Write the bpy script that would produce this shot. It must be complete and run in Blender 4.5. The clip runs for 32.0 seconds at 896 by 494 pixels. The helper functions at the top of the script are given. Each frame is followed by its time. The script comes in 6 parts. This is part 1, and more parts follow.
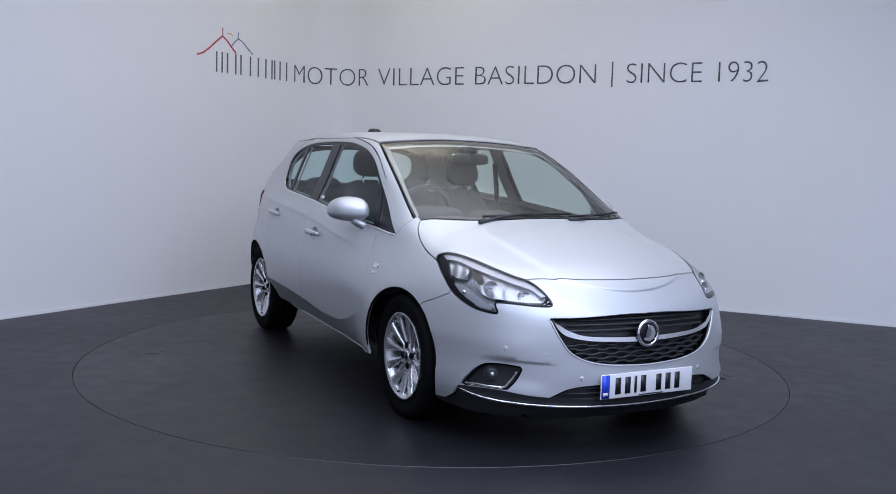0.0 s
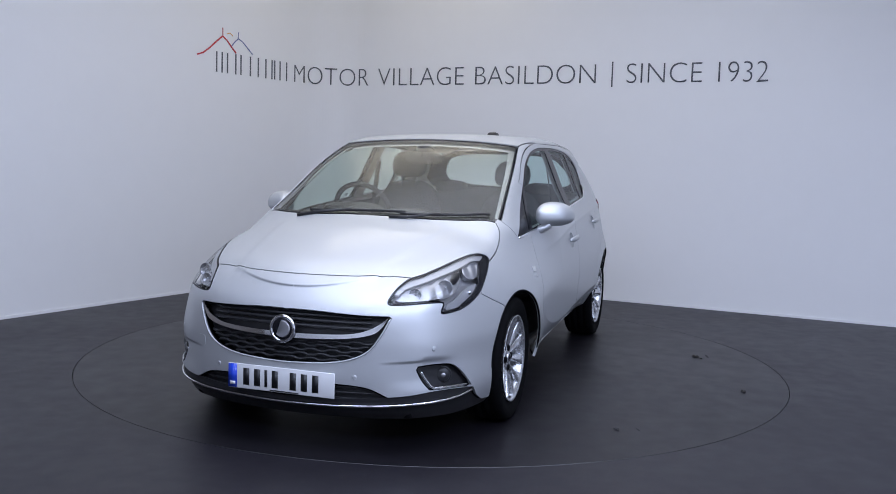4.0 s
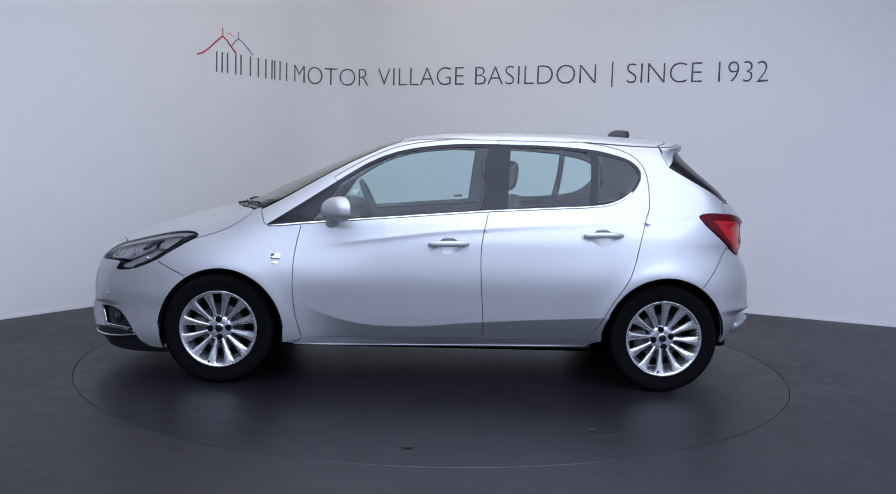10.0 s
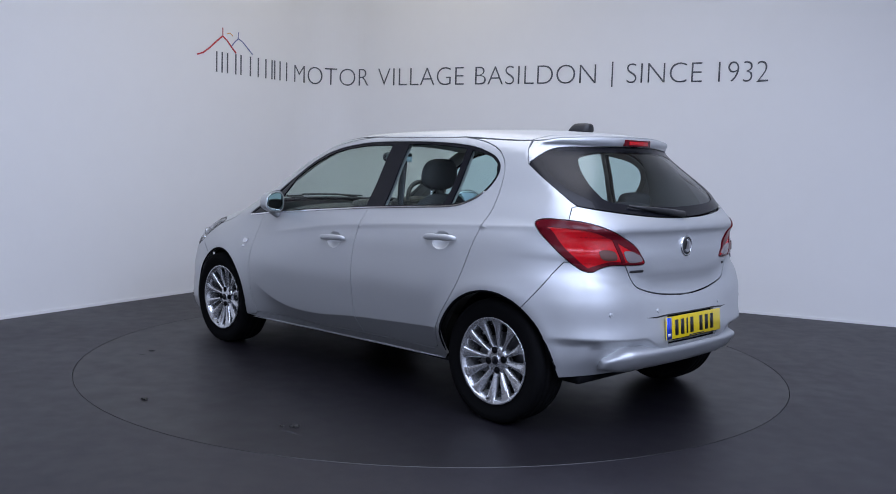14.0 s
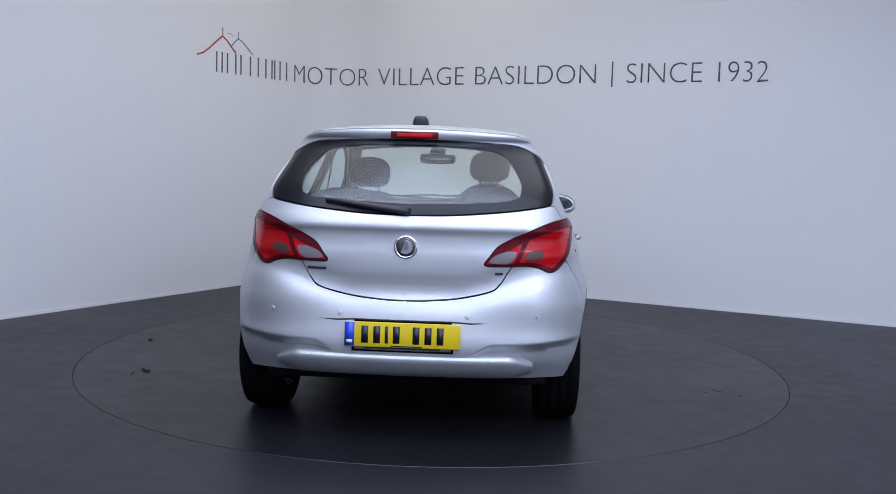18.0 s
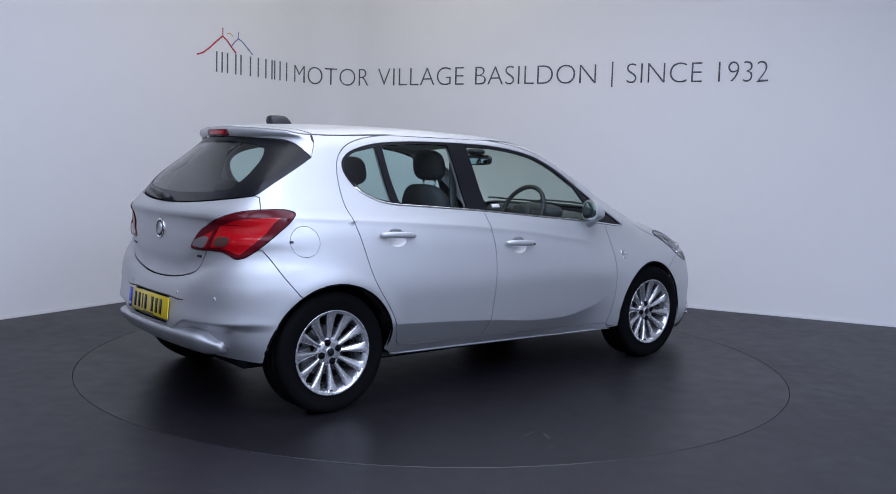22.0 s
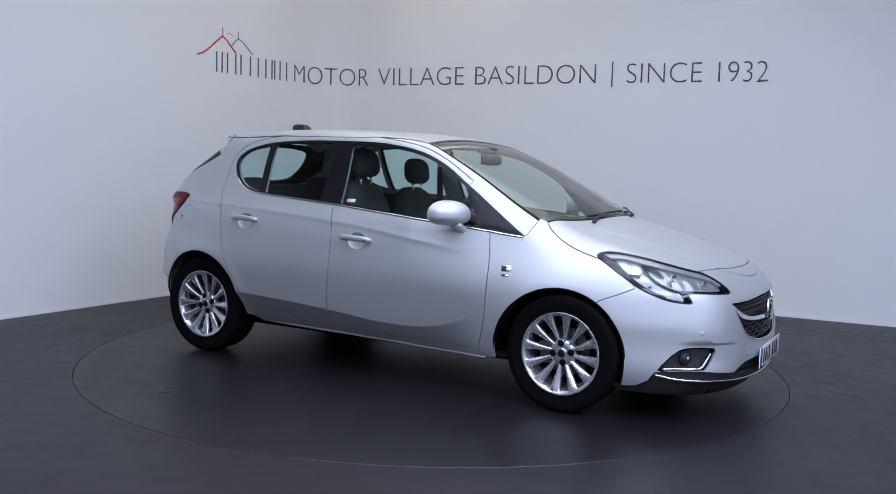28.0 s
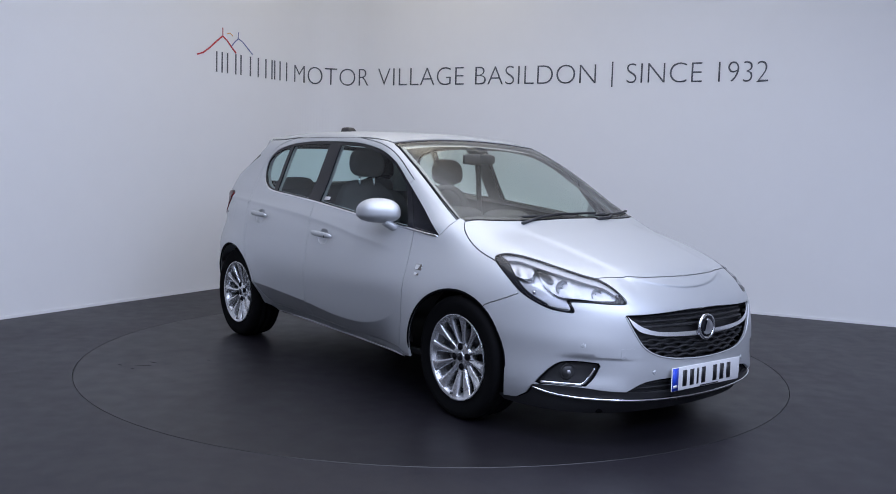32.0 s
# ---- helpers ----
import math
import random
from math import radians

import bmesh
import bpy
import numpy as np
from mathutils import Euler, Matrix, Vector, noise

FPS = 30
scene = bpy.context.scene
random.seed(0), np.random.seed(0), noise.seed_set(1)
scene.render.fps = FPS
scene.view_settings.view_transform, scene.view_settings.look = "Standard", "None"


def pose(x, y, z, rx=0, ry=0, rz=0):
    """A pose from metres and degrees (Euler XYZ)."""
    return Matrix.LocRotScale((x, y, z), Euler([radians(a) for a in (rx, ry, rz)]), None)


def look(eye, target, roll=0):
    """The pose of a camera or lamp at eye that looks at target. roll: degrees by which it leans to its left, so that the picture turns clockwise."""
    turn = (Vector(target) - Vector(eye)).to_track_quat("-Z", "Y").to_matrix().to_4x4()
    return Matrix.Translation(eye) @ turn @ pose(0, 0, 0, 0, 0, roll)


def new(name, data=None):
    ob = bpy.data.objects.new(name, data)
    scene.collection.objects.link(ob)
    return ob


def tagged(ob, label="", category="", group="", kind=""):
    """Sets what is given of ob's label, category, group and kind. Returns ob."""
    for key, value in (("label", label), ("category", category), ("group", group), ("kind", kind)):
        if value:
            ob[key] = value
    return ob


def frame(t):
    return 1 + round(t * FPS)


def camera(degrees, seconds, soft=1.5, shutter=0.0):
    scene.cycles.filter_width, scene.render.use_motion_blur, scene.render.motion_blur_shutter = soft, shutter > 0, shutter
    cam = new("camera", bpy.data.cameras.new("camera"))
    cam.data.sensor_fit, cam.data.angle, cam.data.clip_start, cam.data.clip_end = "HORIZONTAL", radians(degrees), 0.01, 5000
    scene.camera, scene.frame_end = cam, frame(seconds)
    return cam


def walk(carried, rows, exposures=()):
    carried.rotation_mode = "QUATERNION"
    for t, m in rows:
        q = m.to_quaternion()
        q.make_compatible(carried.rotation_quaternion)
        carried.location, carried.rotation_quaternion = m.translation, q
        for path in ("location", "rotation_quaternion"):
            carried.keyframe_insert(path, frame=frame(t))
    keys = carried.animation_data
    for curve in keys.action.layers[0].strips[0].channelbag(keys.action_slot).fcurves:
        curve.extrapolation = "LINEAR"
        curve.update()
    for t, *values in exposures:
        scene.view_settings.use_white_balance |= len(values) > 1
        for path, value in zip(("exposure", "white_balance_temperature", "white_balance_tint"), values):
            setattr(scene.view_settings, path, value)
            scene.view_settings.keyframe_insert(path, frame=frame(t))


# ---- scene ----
# A photo booth with two white walls that meet in a rounded corner, a dark floor with a turntable,
# and a silver five-door hatchback that turns on it before a camera on a stand.
cam = camera(52.4, 32.0, 0.9)
VIEW = Matrix(((0.99953, -0.02776, -0.01263, 0.0), (-0.00997, 0.09419, -0.99550, -5.91), (0.02882, 0.99517, 0.09387, 1.278), (0, 0, 0, 1)))
walk(cam, [(0.0, VIEW), (32.0, VIEW)])

# seconds and degrees of the turntable; it starts gently and comes to rest at 30.7 s
TURN = [(0.0, -63.3), (0.5, -68.4), (1.0, -74.0), (2.0, -85.8), (3.0, -97.5), (4.5, -115.0), (6.0, -132.3), (7.5, -149.8),
        (9.0, -167.3), (10.0, -178.9), (11.5, -196.3), (13.0, -214.0), (14.5, -231.7), (16.0, -249.5), (17.5, -267.4), (19.0, -285.4),
        (20.5, -303.2), (22.0, -321.0), (23.5, -338.7), (25.0, -356.4), (26.5, -373.6), (28.0, -390.7), (29.0, -402.2),
        (29.5, -407.3), (30.0, -410.8), (30.4, -412.2), (30.8, -412.6), (31.4, -412.6), (32.0, -412.6)]
DISC_R = 2.20
CAR_OFF = 0.029

# ---- light ----
world = bpy.data.worlds.new("world")
scene.world = world
world.use_nodes = True
world.node_tree.nodes["Background"].inputs[0].default_value = (0.6, 0.65, 0.8, 1)
world.node_tree.nodes["Background"].inputs[1].default_value = 0.15
scene.view_settings.exposure = 0.0


def area_lamp(x, y, z, sx, sy, watts, colour, target):
    data = bpy.data.lights.new("panel_light", "AREA")
    data.shape, data.size, data.size_y, data.energy, data.color = "RECTANGLE", sx, sy, watts, colour
    ob = new("panel_light", data)
    ob.matrix_world = look((x, y, z), target)
    return ob


ROOM_H = 4.0
COOL, WARM, WHITE, CREAM = (0.60, 0.695, 1.0), (1.0, 0.91, 0.70), (0.645, 0.735, 1.0), (0.80, 0.81, 0.86)
# unseen panels, placed and tuned for the light they give walls and paint
PANELS = [(0.4, -3.0, 5.0, 2.2, 152, WHITE), (0.2, -0.3, 4.4, 3.0, 76, CREAM), (-0.5, 2.5, 2.0, 0.8, 12, WARM),
          (-3.2, -6.0, 2.2, 3.0, 84, COOL), (3.7, -5.6, 2.2, 3.0, 216, COOL), (0.4, -6.9, 3.6, 2.4, 200, WHITE)]
for px, py, sx, sy, watts, colour in PANELS:
    area_lamp(px, py, ROOM_H - 0.06, sx, sy, watts, colour, (px, py + 0.001, 0))


# ---- materials ----
def material(name, colour, rough=0.5, metal=0.0, coat=0.0, spec=0.5, noise_amt=0.0, noise_scale=20.0, bump=0.0, bump_scale=200.0, emit=None, trans=0.0, coat_rough=0.03):
    m = bpy.data.materials.new(name)
    m.use_nodes = True
    nt = m.node_tree
    b = nt.nodes["Principled BSDF"]
    b.inputs["Base Color"].default_value = (*colour, 1)
    b.inputs["Roughness"].default_value = rough
    b.inputs["Metallic"].default_value = metal
    b.inputs["Coat Weight"].default_value = coat
    b.inputs["Coat Roughness"].default_value = coat_rough
    b.inputs["Specular IOR Level"].default_value = spec
    b.inputs["Transmission Weight"].default_value = trans
    if emit:
        b.inputs["Emission Color"].default_value = (*colour, 1)
        b.inputs["Emission Strength"].default_value = emit
    if noise_amt or bump:
        tc = nt.nodes.new("ShaderNodeTexCoord")
    if noise_amt:
        n1 = nt.nodes.new("ShaderNodeTexNoise")
        n1.inputs["Scale"].default_value, n1.inputs["Detail"].default_value = noise_scale, 6
        n2 = nt.nodes.new("ShaderNodeTexNoise")
        n2.inputs["Scale"].default_value, n2.inputs["Detail"].default_value = noise_scale * 0.09, 3
        mx = nt.nodes.new("ShaderNodeMath")
        mx.operation = "ADD"
        ramp = nt.nodes.new("ShaderNodeMapRange")
        ramp.inputs["From Min"].default_value, ramp.inputs["From Max"].default_value = 0.6, 1.4
        ramp.inputs["To Min"].default_value, ramp.inputs["To Max"].default_value = 1 - noise_amt, 1 + noise_amt
        mul = nt.nodes.new("ShaderNodeVectorMath")
        mul.operation = "SCALE"
        mul.inputs[0].default_value = colour
        for n in (n1, n2):
            nt.links.new(tc.outputs["Object"], n.inputs["Vector"])
        nt.links.new(n1.outputs["Fac"], mx.inputs[0])
        nt.links.new(n2.outputs["Fac"], mx.inputs[1])
        nt.links.new(mx.outputs[0], ramp.inputs["Value"])
        nt.links.new(ramp.outputs[0], mul.inputs["Scale"])
        nt.links.new(mul.outputs[0], b.inputs["Base Color"])
        rr = nt.nodes.new("ShaderNodeMapRange")
        rr.inputs["From Min"].default_value, rr.inputs["From Max"].default_value = 0.6, 1.4
        rr.inputs["To Min"].default_value, rr.inputs["To Max"].default_value = max(0.0, rough - 0.12 * noise_amt * 5), min(1.0, rough + 0.12 * noise_amt * 5)
        nt.links.new(mx.outputs[0], rr.inputs["Value"])
        nt.links.new(rr.outputs[0], b.inputs["Roughness"])
    if bump:
        nb = nt.nodes.new("ShaderNodeTexNoise")
        nb.inputs["Scale"].default_value, nb.inputs["Detail"].default_value = bump_scale, 4
        bp = nt.nodes.new("ShaderNodeBump")
        bp.inputs["Strength"].default_value, bp.inputs["Distance"].default_value = bump, 0.002
        nt.links.new(tc.outputs["Object"], nb.inputs["Vector"])
        nt.links.new(nb.outputs["Fac"], bp.inputs["Height"])
        nt.links.new(bp.outputs[0], b.inputs["Normal"])
    return m


def glass_material(name, tint, gloss=1.0, rough=0.0):
    m = bpy.data.materials.new(name)
    m.use_nodes = True
    nt = m.node_tree
    nt.nodes.clear()
    out = nt.nodes.new("ShaderNodeOutputMaterial")
    mix = nt.nodes.new("ShaderNodeMixShader")
    lw = nt.nodes.new("ShaderNodeLayerWeight")
    lw.inputs["Blend"].default_value = 0.5
    pw = nt.nodes.new("ShaderNodeMath")
    pw.operation = "POWER"
    pw.inputs[1].default_value = 4.2
    fr = nt.nodes.new("ShaderNodeMath")
    fr.operation = "MULTIPLY_ADD"
    fr.inputs[1].default_value, fr.inputs[2].default_value = 0.9, 0.075
    nt.links.new(lw.outputs["Facing"], pw.inputs[0])
    nt.links.new(pw.outputs[0], fr.inputs[0])
    sc = nt.nodes.new("ShaderNodeMath")
    sc.operation = "MULTIPLY"
    sc.inputs[1].default_value = gloss
    sc.use_clamp = True
    tr = nt.nodes.new("ShaderNodeBsdfTransparent")
    tr.inputs["Color"].default_value = (*tint, 1)
    gl = nt.nodes.new("ShaderNodeBsdfGlossy")
    gl.inputs["Roughness"].default_value = rough
    nt.links.new(fr.outputs[0], sc.inputs[0])
    nt.links.new(sc.outputs[0], mix.inputs[0])
    nt.links.new(tr.outputs[0], mix.inputs[1])
    nt.links.new(gl.outputs[0], mix.inputs[2])
    nt.links.new(mix.outputs[0], out.inputs["Surface"])
    return m


def paint_material():
    """Silver metallic car paint: flakes under a clear coat."""
    m = material("silver_paint", (0.575, 0.588, 0.598), 0.48, 0.66, 0.35, 0.5, coat_rough=0.12)
    nt = m.node_tree
    b = nt.nodes["Principled BSDF"]
    tc = nt.nodes.new("ShaderNodeTexCoord")
    vo = nt.nodes.new("ShaderNodeTexVoronoi")
    vo.inputs["Scale"].default_value = 900
    rg = nt.nodes.new("ShaderNodeMapRange")
    rg.inputs["To Min"].default_value, rg.inputs["To Max"].default_value = 0.42, 0.58
    nt.links.new(tc.outputs["Object"], vo.inputs["Vector"])
    nt.links.new(vo.outputs["Color"], rg.inputs["Value"])
    nt.links.new(rg.outputs[0], b.inputs["Roughness"])
    ns = nt.nodes.new("ShaderNodeTexNoise")
    ns.inputs["Scale"].default_value, ns.inputs["Detail"].default_value = 260, 2
    bp = nt.nodes.new("ShaderNodeBump")
    bp.inputs["Strength"].default_value, bp.inputs["Distance"].default_value = 0.02, 0.0006
    nt.links.new(tc.outputs["Object"], ns.inputs["Vector"])
    nt.links.new(ns.outputs["Fac"], bp.inputs["Height"])
    nt.links.new(bp.outputs[0], b.inputs["Coat Normal"])
    return m


M_PAINT = paint_material()
M_BLACK_GLOSS = material("black_gloss", (0.009, 0.009, 0.012), 0.26, 0, 0.0, 0.26)
M_BLACK = material("black_plastic", (0.018, 0.018, 0.02), 0.45, noise_amt=0.1, bump=0.1, bump_scale=600)
M_SEAL = material("rubber_seal", (0.005, 0.005, 0.006), 0.8, spec=0.08)
M_RUBBER = material("tyre_rubber", (0.0045, 0.0045, 0.005), 0.85, spec=0.06, noise_amt=0.15, noise_scale=30, bump=0.15, bump_scale=300)
M_CHROME = material("chrome", (0.85, 0.86, 0.88), 0.08, 1.0)
M_ALLOY = material("alloy", (0.66, 0.67, 0.69), 0.27, 0.82, 0.4, noise_amt=0.04)
M_STEEL = material("brake_steel", (0.10, 0.10, 0.105), 0.45, 0.9)
M_GLASS = glass_material("window_glass", (0.76, 0.91, 0.90), 0.5, 0.21)
M_REAR_GLASS = glass_material("rear_window_glass", (0.80, 0.92, 0.90), 1.1, 0.20)
M_SCREEN = glass_material("windscreen_glass", (0.91, 0.93, 0.84), 1.0, 0.26)
M_CLEAR = glass_material("clear_lens", (0.95, 0.96, 0.97), 0.55, 0.03)
M_RED = material("red_lens", (0.52, 0.003, 0.008), 0.12, 0, 0.3, 0.5, noise_amt=0.14, noise_scale=60, bump=0.25, bump_scale=160)
M_DARK_RED = material("dark_red_lens", (0.10, 0.003, 0.008), 0.2, 0, 0.0, 0.3)
M_SMOKE = material("smoked_lens", (0.12, 0.05, 0.04), 0.2, 0.2, 0.2)
M_LAMP_BODY = material("lamp_housing", (0.16, 0.16, 0.17), 0.35, 0.4)
M_BEZEL = material("lamp_bezel", (0.42, 0.42, 0.435), 0.35, 0.55)
M_LAMP_GREY = material("lamp_grey", (0.50, 0.50, 0.52), 0.3, 0.75)
M_PALE = material("pale_lamp_glass", (0.30, 0.26, 0.27), 0.22, 0.5, 0.3)
M_REFLECTOR = material("lamp_reflector", (0.38, 0.38, 0.39), 0.24, 0.6, bump=0.8, bump_scale=60)
M_CLOTH = material("seat_cloth", (0.045, 0.045, 0.047), 0.9, noise_amt=0.25, noise_scale=90, bump=0.4, bump_scale=900)
M_DASH = material("dash_plastic", (0.042, 0.042, 0.043), 0.6, noise_amt=0.1, bump=0.3, bump_scale=700)
M_LINING = material("roof_lining", (0.60, 0.60, 0.57), 0.95, noise_amt=0.06, noise_scale=120)
M_PILLAR = material("pillar_lining", (0.36, 0.36, 0.35), 0.9, noise_amt=0.06, noise_scale=120)
M_MIRROR = material("mirror_glass", (0.48, 0.56, 0.58), 0.02, 1.0)
M_PLATE_W = material("white_plate", (0.72, 0.72, 0.72), 0.3, 0, 0.3)
M_PLATE_Y = material("yellow_plate", (0.72, 0.53, 0.01), 0.3, 0, 0.3)
M_BLUE = material("blue_band", (0.015, 0.06, 0.55), 0.3, 0, 0.3)
M_INK = material("black_ink", (0.012, 0.012, 0.014), 0.4)
M_WALL = material("white_wall_paint", (0.82, 0.82, 0.82), 0.55, noise_amt=0.012, noise_scale=6, bump=0.04, bump_scale=350)
M_TAUPE = material("taupe_panel_paint", (0.20, 0.175, 0.155), 0.7, noise_amt=0.03, noise_scale=6)
M_LETTER = material("grey_letter", (0.09, 0.095, 0.11), 0.35)
M_RED_LINE = material("red_line", (0.50, 0.04, 0.05), 0.4)
M_BLUE_LINE = material("blue_line", (0.16, 0.18, 0.34), 0.4)
M_ORANGE_LINE = material("orange_line", (0.75, 0.38, 0.08), 0.4)
M_CEIL = material("ceiling_paint", (0.80, 0.76, 0.66), 0.8, noise_amt=0.02)
M_FLOOR = material("dark_floor_sheet", (0.0135, 0.0121, 0.0162), 0.46, spec=0.36, noise_amt=0.12, noise_scale=9, bump=0.12, bump_scale=500)
M_DISC = material("dark_disc_sheet", (0.0078, 0.0069, 0.0094), 0.41, spec=0.38, noise_amt=0.12, noise_scale=7, bump=0.04, bump_scale=500)
M_TRIM = material("metal_edge", (0.07, 0.07, 0.072), 0.42, 0.9, noise_amt=0.15)
M_WHITE_TRIM = material("white_skirting", (0.8, 0.8, 0.8), 0.4)
M_DIFF = material("lamp_diffuser", (0.74, 0.80, 1.0), 0.5, emit=0.35)
M_DUST = material("dust", (0.026, 0.0255, 0.027), 0.9)
M_LEAF = material("dry_leaf", (0.02, 0.018, 0.016), 0.8)


# ---- small mesh helpers ----
def mesh_of(name, bm, mat, smooth=True):
    bm.normal_update()
    me = bpy.data.meshes.new(name)
    bm.to_mesh(me)
    bm.free()
    for m in mat if isinstance(mat, (list, tuple)) else [mat]:
        me.materials.append(m)
    if smooth:
        me.shade_smooth()
    return me


def part(name, bm, mat, parent, label="", smooth=True):
    ob = new(name, bm if isinstance(bm, bpy.types.Mesh) else mesh_of(name, bm, mat, smooth))
    ob.parent = parent
    if label:
        tagged(ob, label)
    return ob


def thing(name, label, category, group="", kind="", m=None):
    ob = new(name)
    ob.empty_display_size = 0.2
    if m:
        ob.matrix_world = m
    return tagged(ob, label, category, group, kind)


def box_bm(x0, x1, y0, y1, z0, z1, bevel=0.0, seg=2):
    bm = bmesh.new()
    bmesh.ops.create_cube(bm, size=1)
    for v in bm.verts:
        v.co = Vector((x0 + (v.co.x + 0.5) * (x1 - x0), y0 + (v.co.y + 0.5) * (y1 - y0), z0 + (v.co.z + 0.5) * (z1 - z0)))
    if bevel:
        bmesh.ops.bevel(bm, geom=bm.edges[:], offset=bevel, segments=seg, profile=0.5, affect="EDGES")
    return bm


def lathe_bm(profile, steps=64, axis="Y"):
    """Turns (radius, height) pairs round the axis; the profile is open."""
    bm = bmesh.new()
    rings = []
    for i in range(steps):
        a = 2 * math.pi * i / steps
        ring = []
        for rad, h in profile:
            c, s = rad * math.cos(a), rad * math.sin(a)
            ring.append(bm.verts.new({"Y": (c, h, s), "Z": (c, s, h), "X": (h, c, s)}[axis]))
        rings.append(ring)
    for i in range(steps):
        a, b = rings[i], rings[(i + 1) % steps]
        for j in range(len(profile) - 1):
            bm.faces.new((a[j], b[j], b[j + 1], a[j + 1]))
    bmesh.ops.recalc_face_normals(bm, faces=bm.faces[:])
    return bm


def tube_bm(points, radius, steps=10, radii=None, flat=1.0, up=(0, 0, 1)):
    """A rod along points; flat squeezes it along its second cross axis."""
    bm = bmesh.new()
    rings = []
    pts = [Vector(p) for p in points]
    for i, p in enumerate(pts):
        d = (pts[min(i + 1, len(pts) - 1)] - pts[max(i - 1, 0)]).normalized()
        a = d.cross(Vector(up))
        a = a.normalized() if a.length > 1e-4 else Vector((1, 0, 0))
        b = a.cross(d).normalized()
        rr = radii[i] if radii else radius
        rings.append([bm.verts.new(p + a * rr * math.cos(2 * math.pi * k / steps) + b * rr * flat * math.sin(2 * math.pi * k / steps)) for k in range(steps)])
    for i in range(len(rings) - 1):
        for k in range(steps):
            bm.faces.new((rings[i][k], rings[i][(k + 1) % steps], rings[i + 1][(k + 1) % steps], rings[i + 1][k]))
    bm.faces.new(rings[0][::-1])
    bm.faces.new(rings[-1])
    bmesh.ops.recalc_face_normals(bm, faces=bm.faces[:])
    return bm


def blob_bm(cx, cy, cz, ax, ay, az, p=2.6, nu=28, nv=16, shape=None):
    """A rounded box (superellipsoid); shape moves its points."""
    bm = bmesh.new()

    def sp(c, e):
        return math.copysign(abs(c) ** e, c)
    rows = []
    for j in range(nv + 1):
        v = -math.pi / 2 + math.pi * j / nv
        row = []
        for i in range(nu):
            u = 2 * math.pi * i / nu
            e = 2 / p
            q = Vector((ax * sp(math.cos(v), e) * sp(math.cos(u), e), ay * sp(math.cos(v), e) * sp(math.sin(u), e), az * sp(math.sin(v), e)))
            if shape:
                q = Vector(shape(*q))
            row.append(bm.verts.new((cx + q.x, cy + q.y, cz + q.z)))
        rows.append(row)
    for j in range(nv):
        for i in range(nu):
            bm.faces.new((rows[j][i], rows[j][(i + 1) % nu], rows[j + 1][(i + 1) % nu], rows[j + 1][i]))
    bmesh.ops.remove_doubles(bm, verts=bm.verts[:], dist=1e-5)
    bmesh.ops.recalc_face_normals(bm, faces=bm.faces[:])
    return bm


def merge(*bms):
    """Joins bmeshes into one."""
    out = bmesh.new()
    for b in bms:
        me = bpy.data.meshes.new("tmp")
        b.to_mesh(me)
        b.free()
        out.from_mesh(me)
        bpy.data.meshes.remove(me)
    return out


# ---- the room ----
CORNER = Vector((-1.25, 4.117, 0))
DIR_L, DIR_R = Vector((-0.5225, -0.8527, 0)).normalized(), Vector((0.8968, -0.4424, 0)).normalized()
LEN_L, LEN_R, BEND = 13.5, 11.5, 0.55


def wall_path():
    """Points of the wall's foot, from the end of one wall round the bend to the end of the other, with their arc length."""
    half = DIR_L.angle(DIR_R) / 2
    cut = BEND / math.tan(half)
    p0, p1 = CORNER + DIR_L * cut, CORNER + DIR_R * cut
    mid = CORNER + (DIR_L + DIR_R).normalized() * (BEND / math.sin(half))
    pts = [CORNER + DIR_L * LEN_L, p0]
    a0, a1 = math.atan2(p0.y - mid.y, p0.x - mid.x), math.atan2(p1.y - mid.y, p1.x - mid.x)
    while a1 > a0:
        a1 -= 2 * math.pi
    for i in range(1, 24):
        a = a0 + (a1 - a0) * i / 24
        pts.append(Vector((mid.x + BEND * math.cos(a), mid.y + BEND * math.sin(a), 0)))
    return pts + [p1, CORNER + DIR_R * LEN_R]


PATH_W = wall_path()
ARC = [0.0]
for a, b in zip(PATH_W, PATH_W[1:]):
    ARC.append(ARC[-1] + (b - a).length)


def on_wall(s, z, off=0.0):
    """The point of the wall at arc length s and height z, off metres before its face."""
    i = max(0, min(len(ARC) - 2, int(np.searchsorted(ARC, s)) - 1))
    a, b = PATH_W[i], PATH_W[i + 1]
    d = (b - a).normalized()
    p = a + d * (s - ARC[i])
    n = Vector((d.y, -d.x, 0))
    return Vector((p.x + n.x * off, p.y + n.y * off, z))


def strip_wall(name, off0, off1, z0, z1, mat, label, category):
    """A wall of the room's bend, with thickness."""
    bm = bmesh.new()
    rows = []
    for p, s in zip(PATH_W, ARC):
        rows.append([bm.verts.new(on_wall(s, z, o)) for o, z in ((off0, z0), (off0, z1), (off1, z1), (off1, z0))])
    for a, b in zip(rows, rows[1:]):
        for k in range(4):
            bm.faces.new((a[k], a[(k + 1) % 4], b[(k + 1) % 4], b[k]))
    bm.faces.new(rows[0])
    bm.faces.new(rows[-1][::-1])
    bmesh.ops.recalc_face_normals(bm, faces=bm.faces[:])
    ob = new(name, mesh_of(name, bm, mat, False))
    return tagged(ob, label, category, kind="structure")


def plain(name, bm, mat, label, category, kind="structure"):
    return tagged(new(name, mesh_of(name, bm, mat, False)), label, category, kind=kind)


